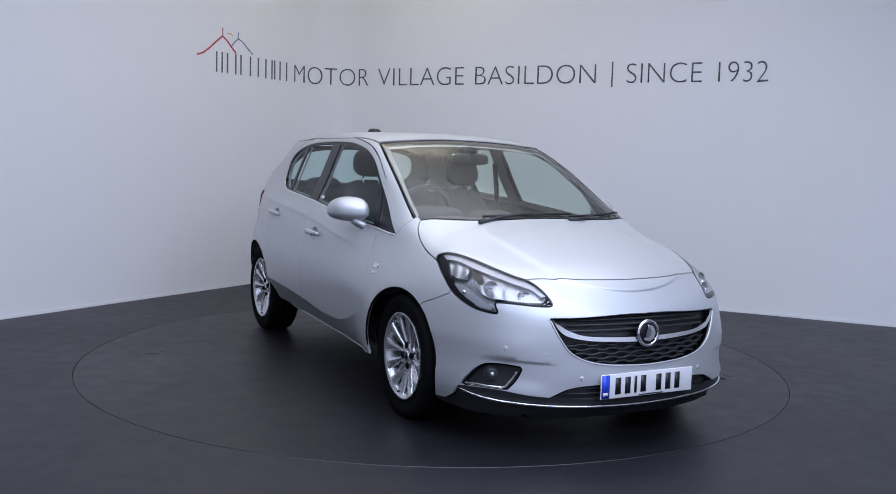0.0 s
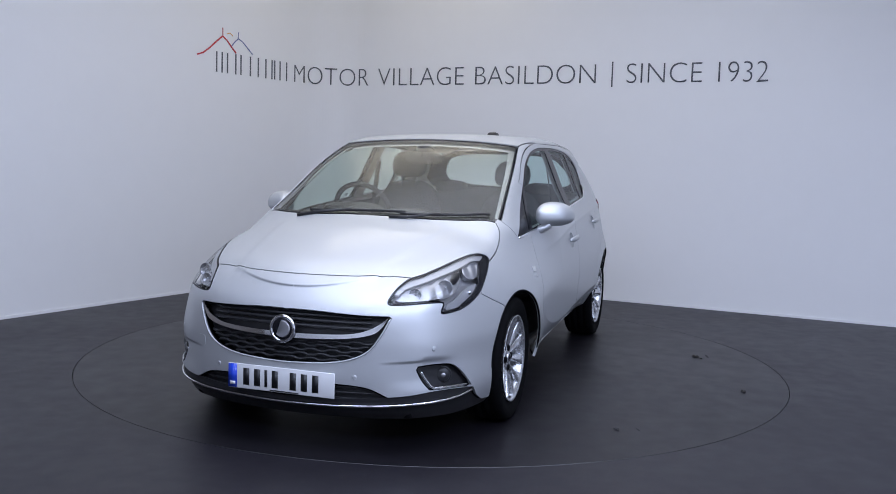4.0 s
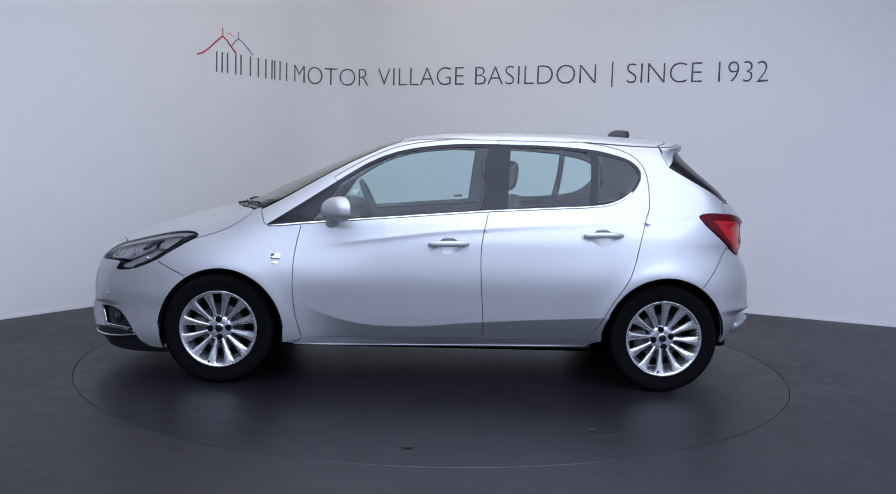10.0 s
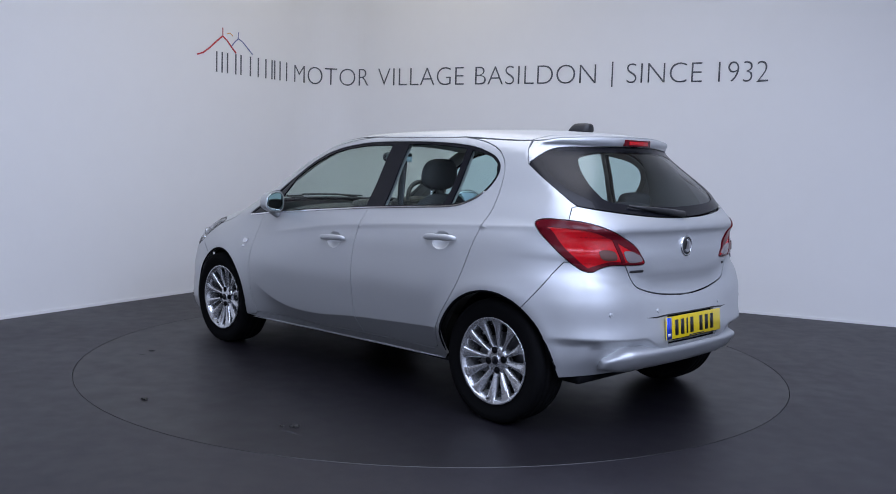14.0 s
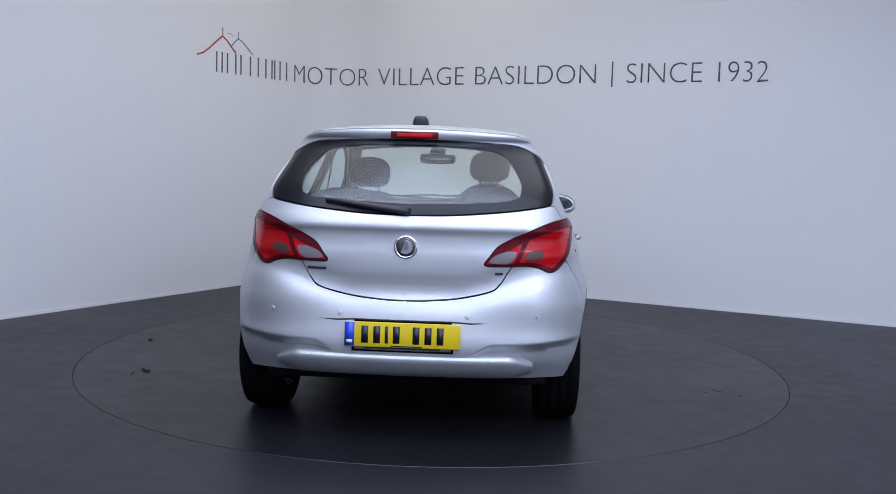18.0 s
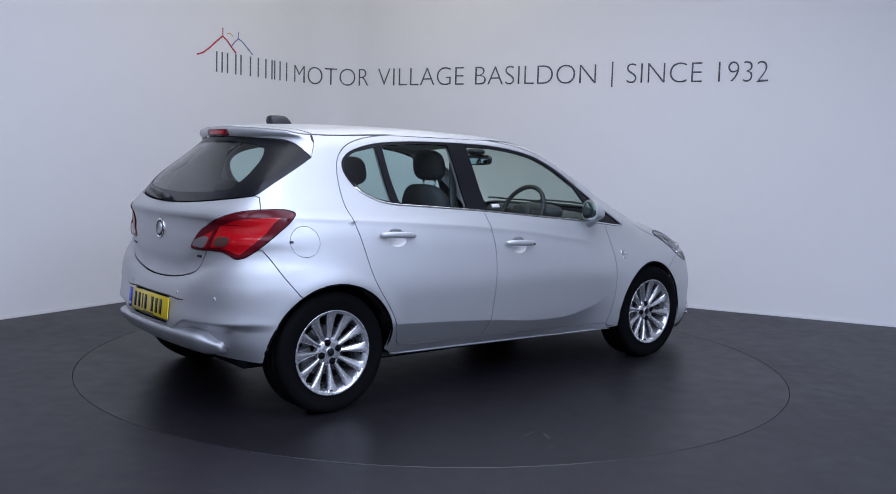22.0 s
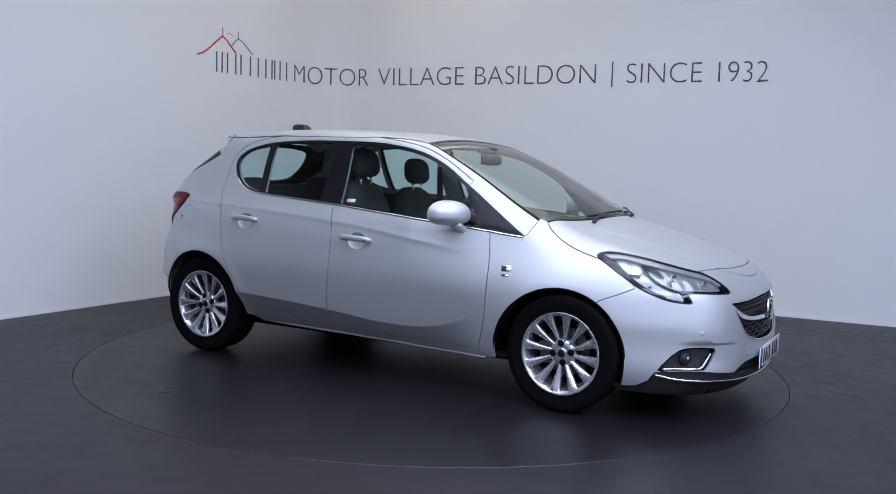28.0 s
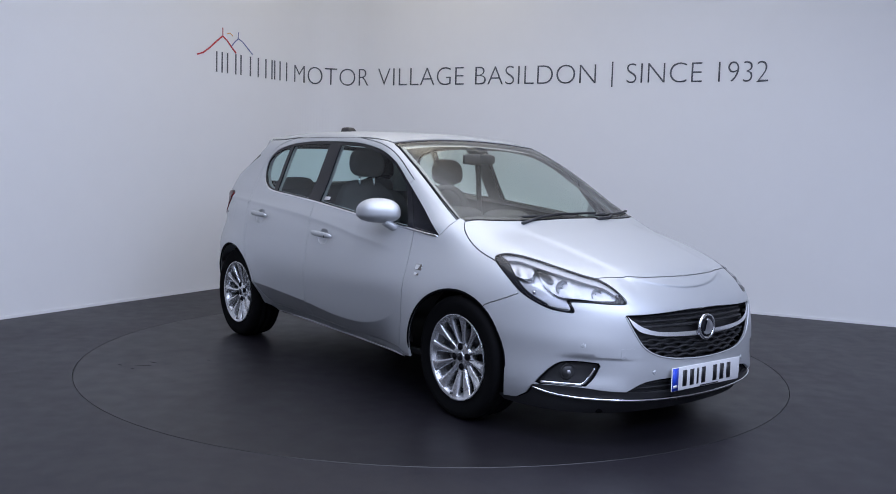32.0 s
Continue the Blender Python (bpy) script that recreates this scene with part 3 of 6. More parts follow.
def skin(proj, outer, holes=(), off=0.0, step=0.03, half=False, rim=0.014, gap=0.0022, flange=True, lift=None, lines=()):
    """A piece of the car's surface inside an outline: (points, normals, triangles, mat ids). half: v >= 0 of a middle piece, mirrored over y = 0.
    lift(u, v): extra height over the surface."""
    from mathutils.geometry import delaunay_2d_cdt
    outer = np.asarray(outer, float)
    if gap:
        o2 = shrink(outer, gap)
        ax = 1 if proj == "top" else 0
        if half:
            o2[np.abs(outer[:, ax]) < 1e-6, ax] = 0
        outer = o2
    outer = dense(outer, step * 0.7)
    holes = [dense(np.asarray(h, float), step * 0.7) for h in holes]
    lo, hi = outer.min(0), outer.max(0)
    gx, gy = np.meshgrid(np.arange(lo[0] + step / 2, hi[0], step), np.arange(lo[1] + step / 2, hi[1], step))
    g = np.stack([gx.ravel(), gy.ravel()], 1)
    g = g[inside(outer, g)]
    far = edge_dist(outer, g) > step * 0.45
    for h in holes:
        far &= ~inside(h, g) & (edge_dist(h, g) > step * 0.45)
    for ln in lines:
        for q in ln:
            far &= np.linalg.norm(g - q, axis=1) > step * 0.42
    g = g[far]
    verts, edges = [], []
    for lp in [outer, *holes]:
        k = len(verts)
        verts += [Vector(q) for q in lp]
        edges += [(k + i, k + (i + 1) % len(lp)) for i in range(len(lp))]
    for ln in lines:
        ln = np.asarray(ln, float)
        k = len(verts)
        verts += [Vector(q) for q in ln]
        edges += [(k + i, k + i + 1) for i in range(len(ln) - 1)]
    verts += [Vector(q) for q in g]
    vo, _, fo, *_ = delaunay_2d_cdt(verts, edges, [], 0, 1e-5)
    uv = np.array([tuple(v) for v in vo])
    tri = np.array([f for f in fo if len(f) == 3])
    c = uv[tri].mean(1)
    ok = inside(outer, c)
    for h in holes:
        ok &= ~inside(h, c)
    a = uv[tri]
    ok &= np.abs((a[:, 1, 0] - a[:, 0, 0]) * (a[:, 2, 1] - a[:, 0, 1]) - (a[:, 2, 0] - a[:, 0, 0]) * (a[:, 1, 1] - a[:, 0, 1])) > 1e-9
    tri = tri[ok]
    used = np.unique(tri)
    new_id = np.full(len(uv), -1)
    new_id[used] = np.arange(len(used))
    uv, tri = uv[used], new_id[tri]
    o = off + (lift(uv[:, 0], uv[:, 1]) if lift else 0.0)
    p = onto(proj, uv, o)
    n = normals(p)
    if lift:
        e = 0.004
        pu = onto(proj, uv + [e, 0], off + lift(uv[:, 0] + e, uv[:, 1]))
        pv = onto(proj, uv + [0, e], off + lift(uv[:, 0], uv[:, 1] + e))
        nn = np.cross(pu - p, pv - p)
        nn /= np.maximum(1e-12, np.linalg.norm(nn, axis=1))[:, None]
        n = nn * np.sign((nn * n).sum(1))[:, None]
    f = np.cross(p[tri[:, 1]] - p[tri[:, 0]], p[tri[:, 2]] - p[tri[:, 0]])
    flip = (f * n[tri[:, 0]]).sum(1) < 0
    tri[flip] = tri[flip][:, ::-1]
    # edge: fold the border inwards
    ed = {}
    for t3 in tri:
        for i in range(3):
            e2 = (t3[i], t3[(i + 1) % 3])
            ed[e2] = ed.get(e2, 0) + 1
    border = [e2 for e2 in ed if (e2[1], e2[0]) not in ed]
    if half:
        border = [e2 for e2 in border if not (abs(p[e2[0], 1]) < 1e-4 and abs(p[e2[1], 1]) < 1e-4)]
    P, N, T, M = [p], [n], [tri], [np.zeros(len(tri), int)]
    base = len(p)
    if rim and border:
        extra_p, extra_n, extra_t, extra_m = [], [], [], []
        for i, j in border:
            d = p[j] - p[i]
            out = np.cross(d, n[i])
            out /= max(1e-9, np.linalg.norm(out))
            k = base + len(extra_p)
            a0, b0 = p[i] - n[i] * rim, p[j] - n[j] * rim
            extra_p += [p[i], p[j], b0, a0]
            extra_n += [out] * 4
            extra_t += [(k, k + 2, k + 1), (k, k + 3, k + 2)]
            extra_m += [0, 0]
            if flange:
                k2 = k + 4
                extra_p += [a0, b0, b0 + out * 0.009, a0 + out * 0.009]
                extra_n += [n[i]] * 4
                extra_t += [(k2, k2 + 2, k2 + 1), (k2, k2 + 3, k2 + 2)]
                extra_m += [1, 1]
        P.append(np.array(extra_p)), N.append(np.array(extra_n)), T.append(np.array(extra_t)), M.append(np.array(extra_m))
    P, N, T, M = np.vstack(P), np.vstack(N), np.vstack(T), np.concatenate(M)
    return P, N, T, M


def skin_mesh(name, data, mats, side=1, half=False):
    """A mesh from skin(): side -1 mirrors it to the other flank, half joins both."""
    P, N, T, M = data
    flip = np.array([1, -1, 1.0])
    if half:
        k = len(P)
        P, N, T, M = np.vstack([P, P * flip]), np.vstack([N, N * flip]), np.vstack([T, T[:, ::-1] + k]), np.concatenate([M, M])
    elif side < 0:
        P, N, T = P * flip, N * flip, T[:, ::-1]
    me = bpy.data.meshes.new(name)
    me.from_pydata(P.tolist(), [], T.tolist())
    for m in mats if isinstance(mats, (list, tuple)) else [mats, M_SEAL]:
        me.materials.append(m)
    me.polygons.foreach_set("material_index", M.astype(np.int32))
    me.shade_smooth()
    me.normals_split_custom_set_from_vertices(N.tolist())
    return me


car = thing("car", "silver five-door hatchback with alloy wheels on the turntable", "car")


def piece(name, proj, outer, mat, holes=(), sides=(1, -1), parent=None, label="", half=False, **kw):
    """A body part on one flank, on both, or across the middle (half)."""
    data = skin(proj, outer, holes, half=half, **kw)
    obs = []
    for s in ((0,) if half else sides):
        obs.append(part(name, skin_mesh(name, data, mat, s, half), None, parent or car, label))
    return obs[0] if len(obs) == 1 else obs


# outlines shared by the body parts, in metres along the car and up
ARCH_F = [(F_HUB - 0.012 + 0.352 * math.cos(a), 0.295 + 0.352 * math.sin(a)) for a in np.linspace(0, 2 * math.pi, 60, endpoint=False)]
ARCH_R = [(R_HUB + 0.352 * math.cos(a), 0.300 + 0.358 * math.sin(a)) for a in np.linspace(0, 2 * math.pi, 60, endpoint=False)]
SEAM_F = curve((0.775, 0.905), (0.795, 0.80), (0.808, 0.70), (0.808, 0.55), (0.795, 0.42), (0.765, 0.30), (0.757, 0.274))
SEAM_B = curve((-0.272, 1.0), (-0.245, 0.88), (-0.232, 0.76), (-0.238, 0.6), (-0.25, 0.45), (-0.262, 0.287))
SEAM_TOP_F = curve((0.605, 1.172), (0.40, 1.29), (0.21, 1.362), (-0.05, 1.402), (-0.335, 1.414))
SEAM_TOP_R = curve((-0.335, 1.414), (-0.63, 1.415), (-0.89, 1.40), (-1.05, 1.365), (-1.14, 1.31), (-1.185, 1.22), (-1.19, 1.06), (-1.16, 0.97), (-1.13, 0.86),
                   (-1.09, 0.71), (-1.05, 0.62), (-0.97, 0.50), (-0.91, 0.38), (-0.87, 0.315), (-0.82, 0.287))
BELT_F = curve((0.775, 0.905), (0.51, 0.931), (0.19, 0.960), (-0.272, 1.0))
BELT_N = curve((0.965, 0.886), (0.87, 0.894), (0.775, 0.905))
LIGHT_R = curve((-0.272, 1.0), (-0.60, 1.022), (-0.89, 1.042), (-1.01, 1.072), (-1.09, 1.122), (-1.14, 1.19), (-1.148, 1.245), (-1.12, 1.287), (-1.05, 1.325),
                (-0.89, 1.362), (-0.63, 1.380), (-0.325, 1.382))
LIGHT_F = curve((-0.325, 1.382), (-0.05, 1.372), (0.21, 1.333), (0.40, 1.262), (0.585, 1.148))
LIGHT_N = curve((0.585, 1.148), (0.80, 1.005), (0.955, 0.905), (0.972, 0.892), (0.965, 0.886))
SILL = curve((0.757, 0.274), (0.17, 0.276), (-0.262, 0.287))
SILL_R = curve((-0.262, 0.287), (-0.6, 0.29), (-0.82, 0.287))

HEADLAMP = ring(*deg((43.0, 0.818), (40.8, 0.838), (37.3, 0.839), (32.8, 0.823), (27.7, 0.793), (24, 0.768), (21.6, 0.754), (19.8, 0.728), (18.6, 0.697), (17.9, 0.668), (18.3, 0.654), (20.4, 0.653), (24, 0.657), (27.3, 0.657), (27.8, 0.648), (27.4, 0.625), (27.5, 0.611), (28.6, 0.610), (31.4, 0.619), (34.2, 0.644), (37, 0.682), (39.2, 0.73), (41.3, 0.775)), n=4)
TAILLAMP = ring(*deg((16.2, 0.814), (17.2, 0.855), (19.4, 0.908), (25.9, 0.978), (31.3, 1.013), (37.0, 1.023), (39.7, 1.018), (41.0, 0.998), (40.1, 0.957), (38.6, 0.92), (36.5, 0.87), (34.5, 0.83), (31.8, 0.790), (29.6, 0.783), (27.9, 0.799), (25.2, 0.812), (20.5, 0.810)), n=4)
GRILLE = loop(curve(*deg((0, 0.616), (5, 0.615), (13.2, 0.606), (18.3, 0.604))), curve(*deg((18.5, 0.598), (17.0, 0.526), (15.1, 0.460), (12.3, 0.420), (8.3, 0.398), (3, 0.389), (0, 0.387))))
INTAKE = loop(np.array(deg((0, 0.308), (10, 0.308))), curve(*deg((10, 0.308), (13, 0.304), (15.5, 0.292), (18.3, 0.258))), np.array(deg((18.4, 0.235), (0, 0.21))))
FOG = loop(curve(*deg((23.3, 0.389), (26.4, 0.394), (29.3, 0.387), (31.2, 0.358), (33.1, 0.308))), np.array(deg((34.0, 0.278), (33.2, 0.272))), curve(*deg((32, 0.279), (29, 0.281), (26.2, 0.282))), curve(*deg((25.4, 0.284), (24.0, 0.325), (23.0, 0.375))))
LIP = curve(*deg((0, 0.205), (8, 0.208), (15, 0.214), (22, 0.223), (27, 0.228), (31, 0.237), (34.4, 0.255)))
BAND = curve(*deg((0, 0.236), (9, 0.241), (18.3, 0.257), (22, 0.264), (26, 0.275), (30, 0.275), (34.4, 0.267)))
F_BUMPER = loop(curve(*deg((0, 0.80), (12, 0.80), (22, 0.80))), np.array(deg((30, 0.76), (37.4, 0.690))), curve(*deg((37.4, 0.672), (41, 0.636), (45, 0.598), (46.5, 0.55))),
                np.array(deg((46.5, 0.19), (40, 0.184), (37.2, 0.190), (35.4, 0.222), (34.8, 0.25))), BAND[::-1])
R_GLASS = loop(curve(*deg((0, 1.376), (12, 1.374), (22, 1.368), (30, 1.364), (34.5, 1.350), (38, 1.323), (41.3, 1.284))), curve(*deg((41.4, 1.276), (36.5, 1.172), (33.6, 1.110), (32.4, 1.090))), curve(*deg((31.6, 1.083), (28, 1.073), (20, 1.053), (10, 1.036), (0, 1.030))))
GATE = loop(curve(*deg((0, 1.027), (10, 1.033), (20, 1.050), (28, 1.070), (32.2, 1.084))), np.array(deg((33.4, 1.078), (34.4, 1.02), (29, 0.93), (22.0, 0.82))), curve(*deg((22.0, 0.82), (21.0, 0.785), (19.6, 0.735), (17.4, 0.697), (11, 0.664), (4, 0.650), (0, 0.648))))
R_BUMPER = loop(curve(*deg((0, 0.645), (4, 0.647), (11, 0.661), (17.4, 0.694), (19.6, 0.732), (21.0, 0.782), (22.0, 0.82))), np.array(deg((30, 0.83), (35.4, 0.826))), curve(*deg((35.4, 0.826), (37.8, 0.766), (40.6, 0.690), (43.7, 0.608))),
                np.array(deg((45, 0.58), (45, 0.262), (40, 0.274))), curve(*deg((40, 0.274), (32, 0.282), (22, 0.282), (0, 0.284))))
BONNET = loop(curve((1.942, 0), (1.935, 0.12), (1.914, 0.256), (1.880, 0.35), (1.850, 0.43), (1.825, 0.495)), np.array([(1.75, 0.56), (1.60, 0.65)]), curve((1.43, 0.722), (1.28, 0.722), (1.17, 0.71), (1.10, 0.69), (1.06, 0.66)), curve((1.06, 0.655), (1.14, 0.50), (1.205, 0.28), (1.225, 0)))
SCREEN = loop(curve((1.215, 0), (1.195, 0.28), (1.13, 0.50), (1.045, 0.668)), curve((1.035, 0.668), (0.80, 0.640), (0.50, 0.598), (0.255, 0.552)), curve((0.245, 0.545), (0.225, 0.3), (0.215, 0)))
ROOF = loop(curve((0.208, 0), (0.218, 0.3), (0.238, 0.548)), curve((0.238, 0.552), (0.0, 0.568), (-0.4, 0.575), (-0.9, 0.572), (-1.15, 0.562), (-1.262, 0.552)), curve((-1.268, 0.548), (-1.32, 0.48), (-1.365, 0.3), (-1.38, 0)))
EDGE_TOP = curve((-1.272, 0.552), (-1.315, 0.545), (-1.352, 0.528), (-1.383, 0.490), (-1.412, 0.43))
SPOILER = loop(curve((-1.384, 0), (-1.37, 0.3), (-1.325, 0.482), (-1.272, 0.550)), EDGE_TOP, curve((-1.412, 0.43), (-1.463, 0.3), (-1.497, 0.17), (-1.514, 0)))
PLATE_BAY = loop(np.array(deg((0, 0.560), (9.7, 0.560), (10.0, 0.415), (0, 0.415))))

O_HEAD, O_TAIL = outline3("cylf", HEADLAMP), outline3("cylr", TAILLAMP)
O_FB, O_RB = outline3("cylf", F_BUMPER), outline3("cylr", R_BUMPER)
O_BON, O_GATE, O_RG = outline3("top", BONNET), outline3("cylr", GATE), outline3("cylr", R_GLASS)
O_AF, O_AR = outline3("side", np.array(ARCH_F)), outline3("side", np.array(ARCH_R))
DITCH = onto("top", curve((0.255, 0.552), (0.0, 0.572), (-0.4, 0.579), (-0.9, 0.576), (-1.15, 0.566), (-1.27, 0.556)))
PILLAR = onto("top", curve((1.05, 0.68), (0.80, 0.646), (0.50, 0.604), (0.255, 0.556)))
G = 0.0022

# bumpers and bonnet


def fold_line(d):
    """The line of the rear bumper's fold, d metres above it."""
    u = np.radians(np.linspace(13.5, 43.0, 70)) * RAD
    z = np.full(70, 0.46)
    for _ in range(4):
        z = FOLD(np.abs(onto("cylr", np.stack([u, z + d], 1))[:, 1]))
    return np.stack([u, np.maximum(z + d, 0.404)], 1)


f_bumper = piece("front_bumper", "cylf", F_BUMPER, M_PAINT, [cut2("cylf", O_HEAD, G), cut2("cylf", O_BON, G), shrink(GRILLE, -0.004), shrink(INTAKE, -0.002), shrink(FOG, -0.002), cut2("cylf", O_AF)], half=True, label="silver front bumper",
                 lines=[np.array([(math.atan2(y, NOSE(0.708 + 0.42 * y * y + d) - 0.28 * y * y - CF) * RAD, 0.708 + 0.42 * y * y + d) for y in np.linspace(0.005, 0.36, 30)]) for d in (0.009, 0.001, -0.007)]
                 + [np.array([(math.atan2(y, NOSE(z) - 0.28 * y * y - 1.5 * y**6 - CF) * RAD, z) for y in np.linspace(0.40, 0.585, 16) for z in (0.404 + 0.05 * (y - 0.42) + d,)]) for d in (0.008, 0.002, -0.004, -0.010)], step=0.02)
r_bumper = piece("rear_bumper", "cylr", R_BUMPER, M_PAINT, [cut2("cylr", O_TAIL, G), PLATE_BAY, cut2("cylr", O_AR)], half=True, label="silver rear bumper", step=0.016,
                 lines=[fold_line(d) for d in (0.010, 0.001, -0.006, -0.020)] + [np.array([(u, z) for u in np.linspace(0.0, 0.27, 20)]) for z in (0.412, 0.4035, 0.397, 0.384)])
bonnet = piece("bonnet", "top", BONNET, M_PAINT, [cut2("top", O_HEAD, G)], half=True, lines=[np.array([(x, 0.34 + 0.16 * (1.95 - x) + d) for x in np.linspace(1.27, 1.84, 30)]) for d in (-0.015, -0.005, 0.005, 0.015)])
# wings, body frame and doors
WING = loop(SEAM_F[::-1], BELT_N[::-1], np.array([(0.985, 0.905), (1.02, 0.985), (1.045, 0.978), (1.10, 0.955)]), np.array([(1.30, 0.93), (1.60, 0.87), (1.66, 0.70), (1.60, 0.5), (1.5, 0.24), (0.87, 0.245), (0.775, 0.258)]))
wings = piece("front_wing", "side", WING, M_PAINT, [cut2("side", O_HEAD, G), cut2("side", O_FB, G), cut2("side", O_BON, G), ARCH_F])
FRONT_DOOR = loop(SEAM_F, SILL, SEAM_B[::-1], BELT_F[::-1])
REAR_DOOR = loop(SEAM_B[::-1], LIGHT_R, SEAM_TOP_R, SILL_R[::-1])
DOOR_FRAME = loop(SEAM_TOP_F, LIGHT_F)


def bowl(cx, cz):
    return [(cx + 0.062 * math.cos(a), cz - 0.004 + 0.048 * math.sin(a)) for a in np.linspace(0, 2 * math.pi, 28, endpoint=False)]


HANDLES = ((-0.05, 0.812), (-0.915, 0.878))


def along(f, x0, x1, dz=0.0, step=0.02):
    xs = np.linspace(x0, x1, int(abs(x1 - x0) / step) + 1)
    return np.stack([xs, f(xs) + dz], 1)


front_doors = piece("front_door", "side", FRONT_DOOR, M_PAINT, [bowl(*HANDLES[0])], lines=[along(BLADE, -0.235, 0.795, d) for d in (-0.004, 0.004)] + [along(CREASE, -0.24, 0.66, d) for d in (0.018, 0.005, -0.005, -0.02, -0.05)])
rear_doors = piece("rear_door", "side", REAR_DOOR, M_PAINT, [ARCH_R, bowl(*HANDLES[1])], lines=[along(BLADE, -0.90, -0.265, d) for d in (-0.004, 0.004)] + [along(CREASE, -1.13, -0.275, d) for d in (0.018, 0.005, -0.005, -0.02, -0.05)])
piece("door_frame", "side", DOOR_FRAME, M_PAINT, step=0.02)
QUARTER_TOP = [tuple(q) for q in flat("side", PILLAR)] + [tuple(q) for q in flat("side", DITCH)]
FRAME_SIDE = loop(np.array([(1.02, 0.985), (0.985, 0.905)]), LIGHT_N[::-1], SEAM_TOP_F, SEAM_TOP_R, SILL_R[::-1][:1], SILL_R[::-1], SILL[::-1],
                  np.array([(0.757, 0.274), (0.775, 0.252), (0.87, 0.246), (0.6, 0.224), (-0.6, 0.230), (-0.86, 0.234), (-0.9, 0.262), (-1.0, 0.3), (-1.3, 0.5), (-1.65, 0.45), (-1.72, 0.8), (-1.76, 1.0), (-1.66, 1.09), (-1.318, 1.278), (-1.285, 1.345)]),
                  np.array(QUARTER_TOP[::-1]))
FLAP = [(-1.443 + 0.076 * math.cos(a), 0.868 + 0.076 * math.sin(a)) for a in np.linspace(0, 2 * math.pi, 36, endpoint=False)]
q_cuts = [cut2("side", O_TAIL, G), cut2("side", O_RB, G), cut2("side", O_GATE, G), cut2("side", O_RG, G), ARCH_R, ARCH_F]
piece("side_frame", "side", FRAME_SIDE, M_PAINT, q_cuts, sides=(1,), lines=[along(CREASE, -1.48, -1.205, d) for d in (0.018, 0.005, -0.005, -0.02)], label="silver side frame with roof pillar, sill and rear quarter")
piece("side_frame", "side", FRAME_SIDE, M_PAINT, q_cuts + [FLAP], sides=(-1,), lines=[along(CREASE, -1.48, -1.205, d) for d in (0.018, 0.005, -0.005, -0.012)], label="silver side frame with roof pillar, sill and rear quarter")
flap = piece("fuel_flap", "side", np.array(FLAP), M_PAINT, sides=(-1,), label="round silver fuel filler flap")
part("flap_latch", flipped(place(box_bm(-0.010, 0.010, -0.006, 0.006, 0, 0.002, 0.0008), *at("side", -1.512, 0.868))), M_BLACK, flap, "small dark flap latch")
roof = piece("roof", "top", ROOF, M_PAINT, half=True)
spoiler = piece("roof_spoiler", "top", SPOILER, M_PAINT, half=True, rim=0.012, flange=False)
EDGE_BACK = flat("cylr", onto("top", np.vstack([curve((-1.514, 0), (-1.497, 0.17), (-1.463, 0.3), (-1.412, 0.43)), EDGE_TOP[::-1][1:]]))) - [0, 0.005]
FIN = flat("cylr", onto("side", np.array([(-1.285, 1.345), (-1.318, 1.278)])))
piece("spoiler_edge", "cylr", loop(EDGE_BACK, FIN, curve(*deg((41.0, 1.290), (38, 1.326), (34.5, 1.353), (30, 1.367), (22, 1.371), (12, 1.377), (0, 1.379)))), M_PAINT, half=True, off=0.0, gap=0, rim=0.02, step=0.014, flange=False, parent=spoiler, label="silver rear edge and side fins of the roof spoiler")
gate = piece("tailgate", "cylr", GATE, M_PAINT, [cut2("cylr", O_TAIL, G)], half=True)
# black glazing surround and glass
FRONT_PANE = loop(curve((0.715, 0.925), (0.51, 0.945), (0.19, 0.974), (-0.232, 1.012)), curve((-0.236, 1.02), (-0.252, 1.2), (-0.268, 1.355)), curve((-0.275, 1.362), (-0.05, 1.356), (0.205, 1.318), (0.39, 1.25), (0.555, 1.148)), curve((0.565, 1.138), (0.64, 1.03), (0.712, 0.932)))
REAR_PANE = loop(curve((-0.385, 1.022), (-0.60, 1.036), (-0.835, 1.052)), curve((-0.842, 1.06), (-0.862, 1.2), (-0.868, 1.342)), curve((-0.865, 1.350), (-0.63, 1.366), (-0.41, 1.368)), curve((-0.402, 1.362), (-0.39, 1.2), (-0.383, 1.03)))
TIP_PANE = loop(curve((-0.890, 1.056), (-1.0, 1.083), (-1.08, 1.133), (-1.126, 1.195), (-1.133, 1.243), (-1.11, 1.276), (-1.045, 1.312), (-0.912, 1.342)), curve((-0.908, 1.338), (-0.902, 1.2), (-0.888, 1.062)))
NOSE_PANE = loop(curve((0.925, 0.903), (0.85, 0.911), (0.765, 0.922)), curve((0.757, 0.93), (0.69, 1.02), (0.62, 1.112)), curve((0.628, 1.108), (0.80, 0.99), (0.928, 0.91)))
SURROUND = loop(BELT_N, BELT_F, LIGHT_R, LIGHT_F, LIGHT_N)
piece("window_surround", "side", SURROUND, [M_BLACK_GLOSS, M_SEAL], [FRONT_PANE, REAR_PANE, TIP_PANE, NOSE_PANE], off=-0.004, gap=0.001, flange=False, rim=0.01, label="gloss black window surround and door pillars")
for nm, pane in (("front_window", FRONT_PANE), ("rear_window", REAR_PANE), ("quarter_window", TIP_PANE), ("corner_window", NOSE_PANE)):
    for ob in piece(nm, "side", pane, [M_BLACK_GLOSS if nm == "corner_window" else M_GLASS, M_SEAL], off=-0.007, gap=0, rim=0, step=0.05):
        ob.visible_shadow = False
INNER_S = shrink(SCREEN, 0.007)
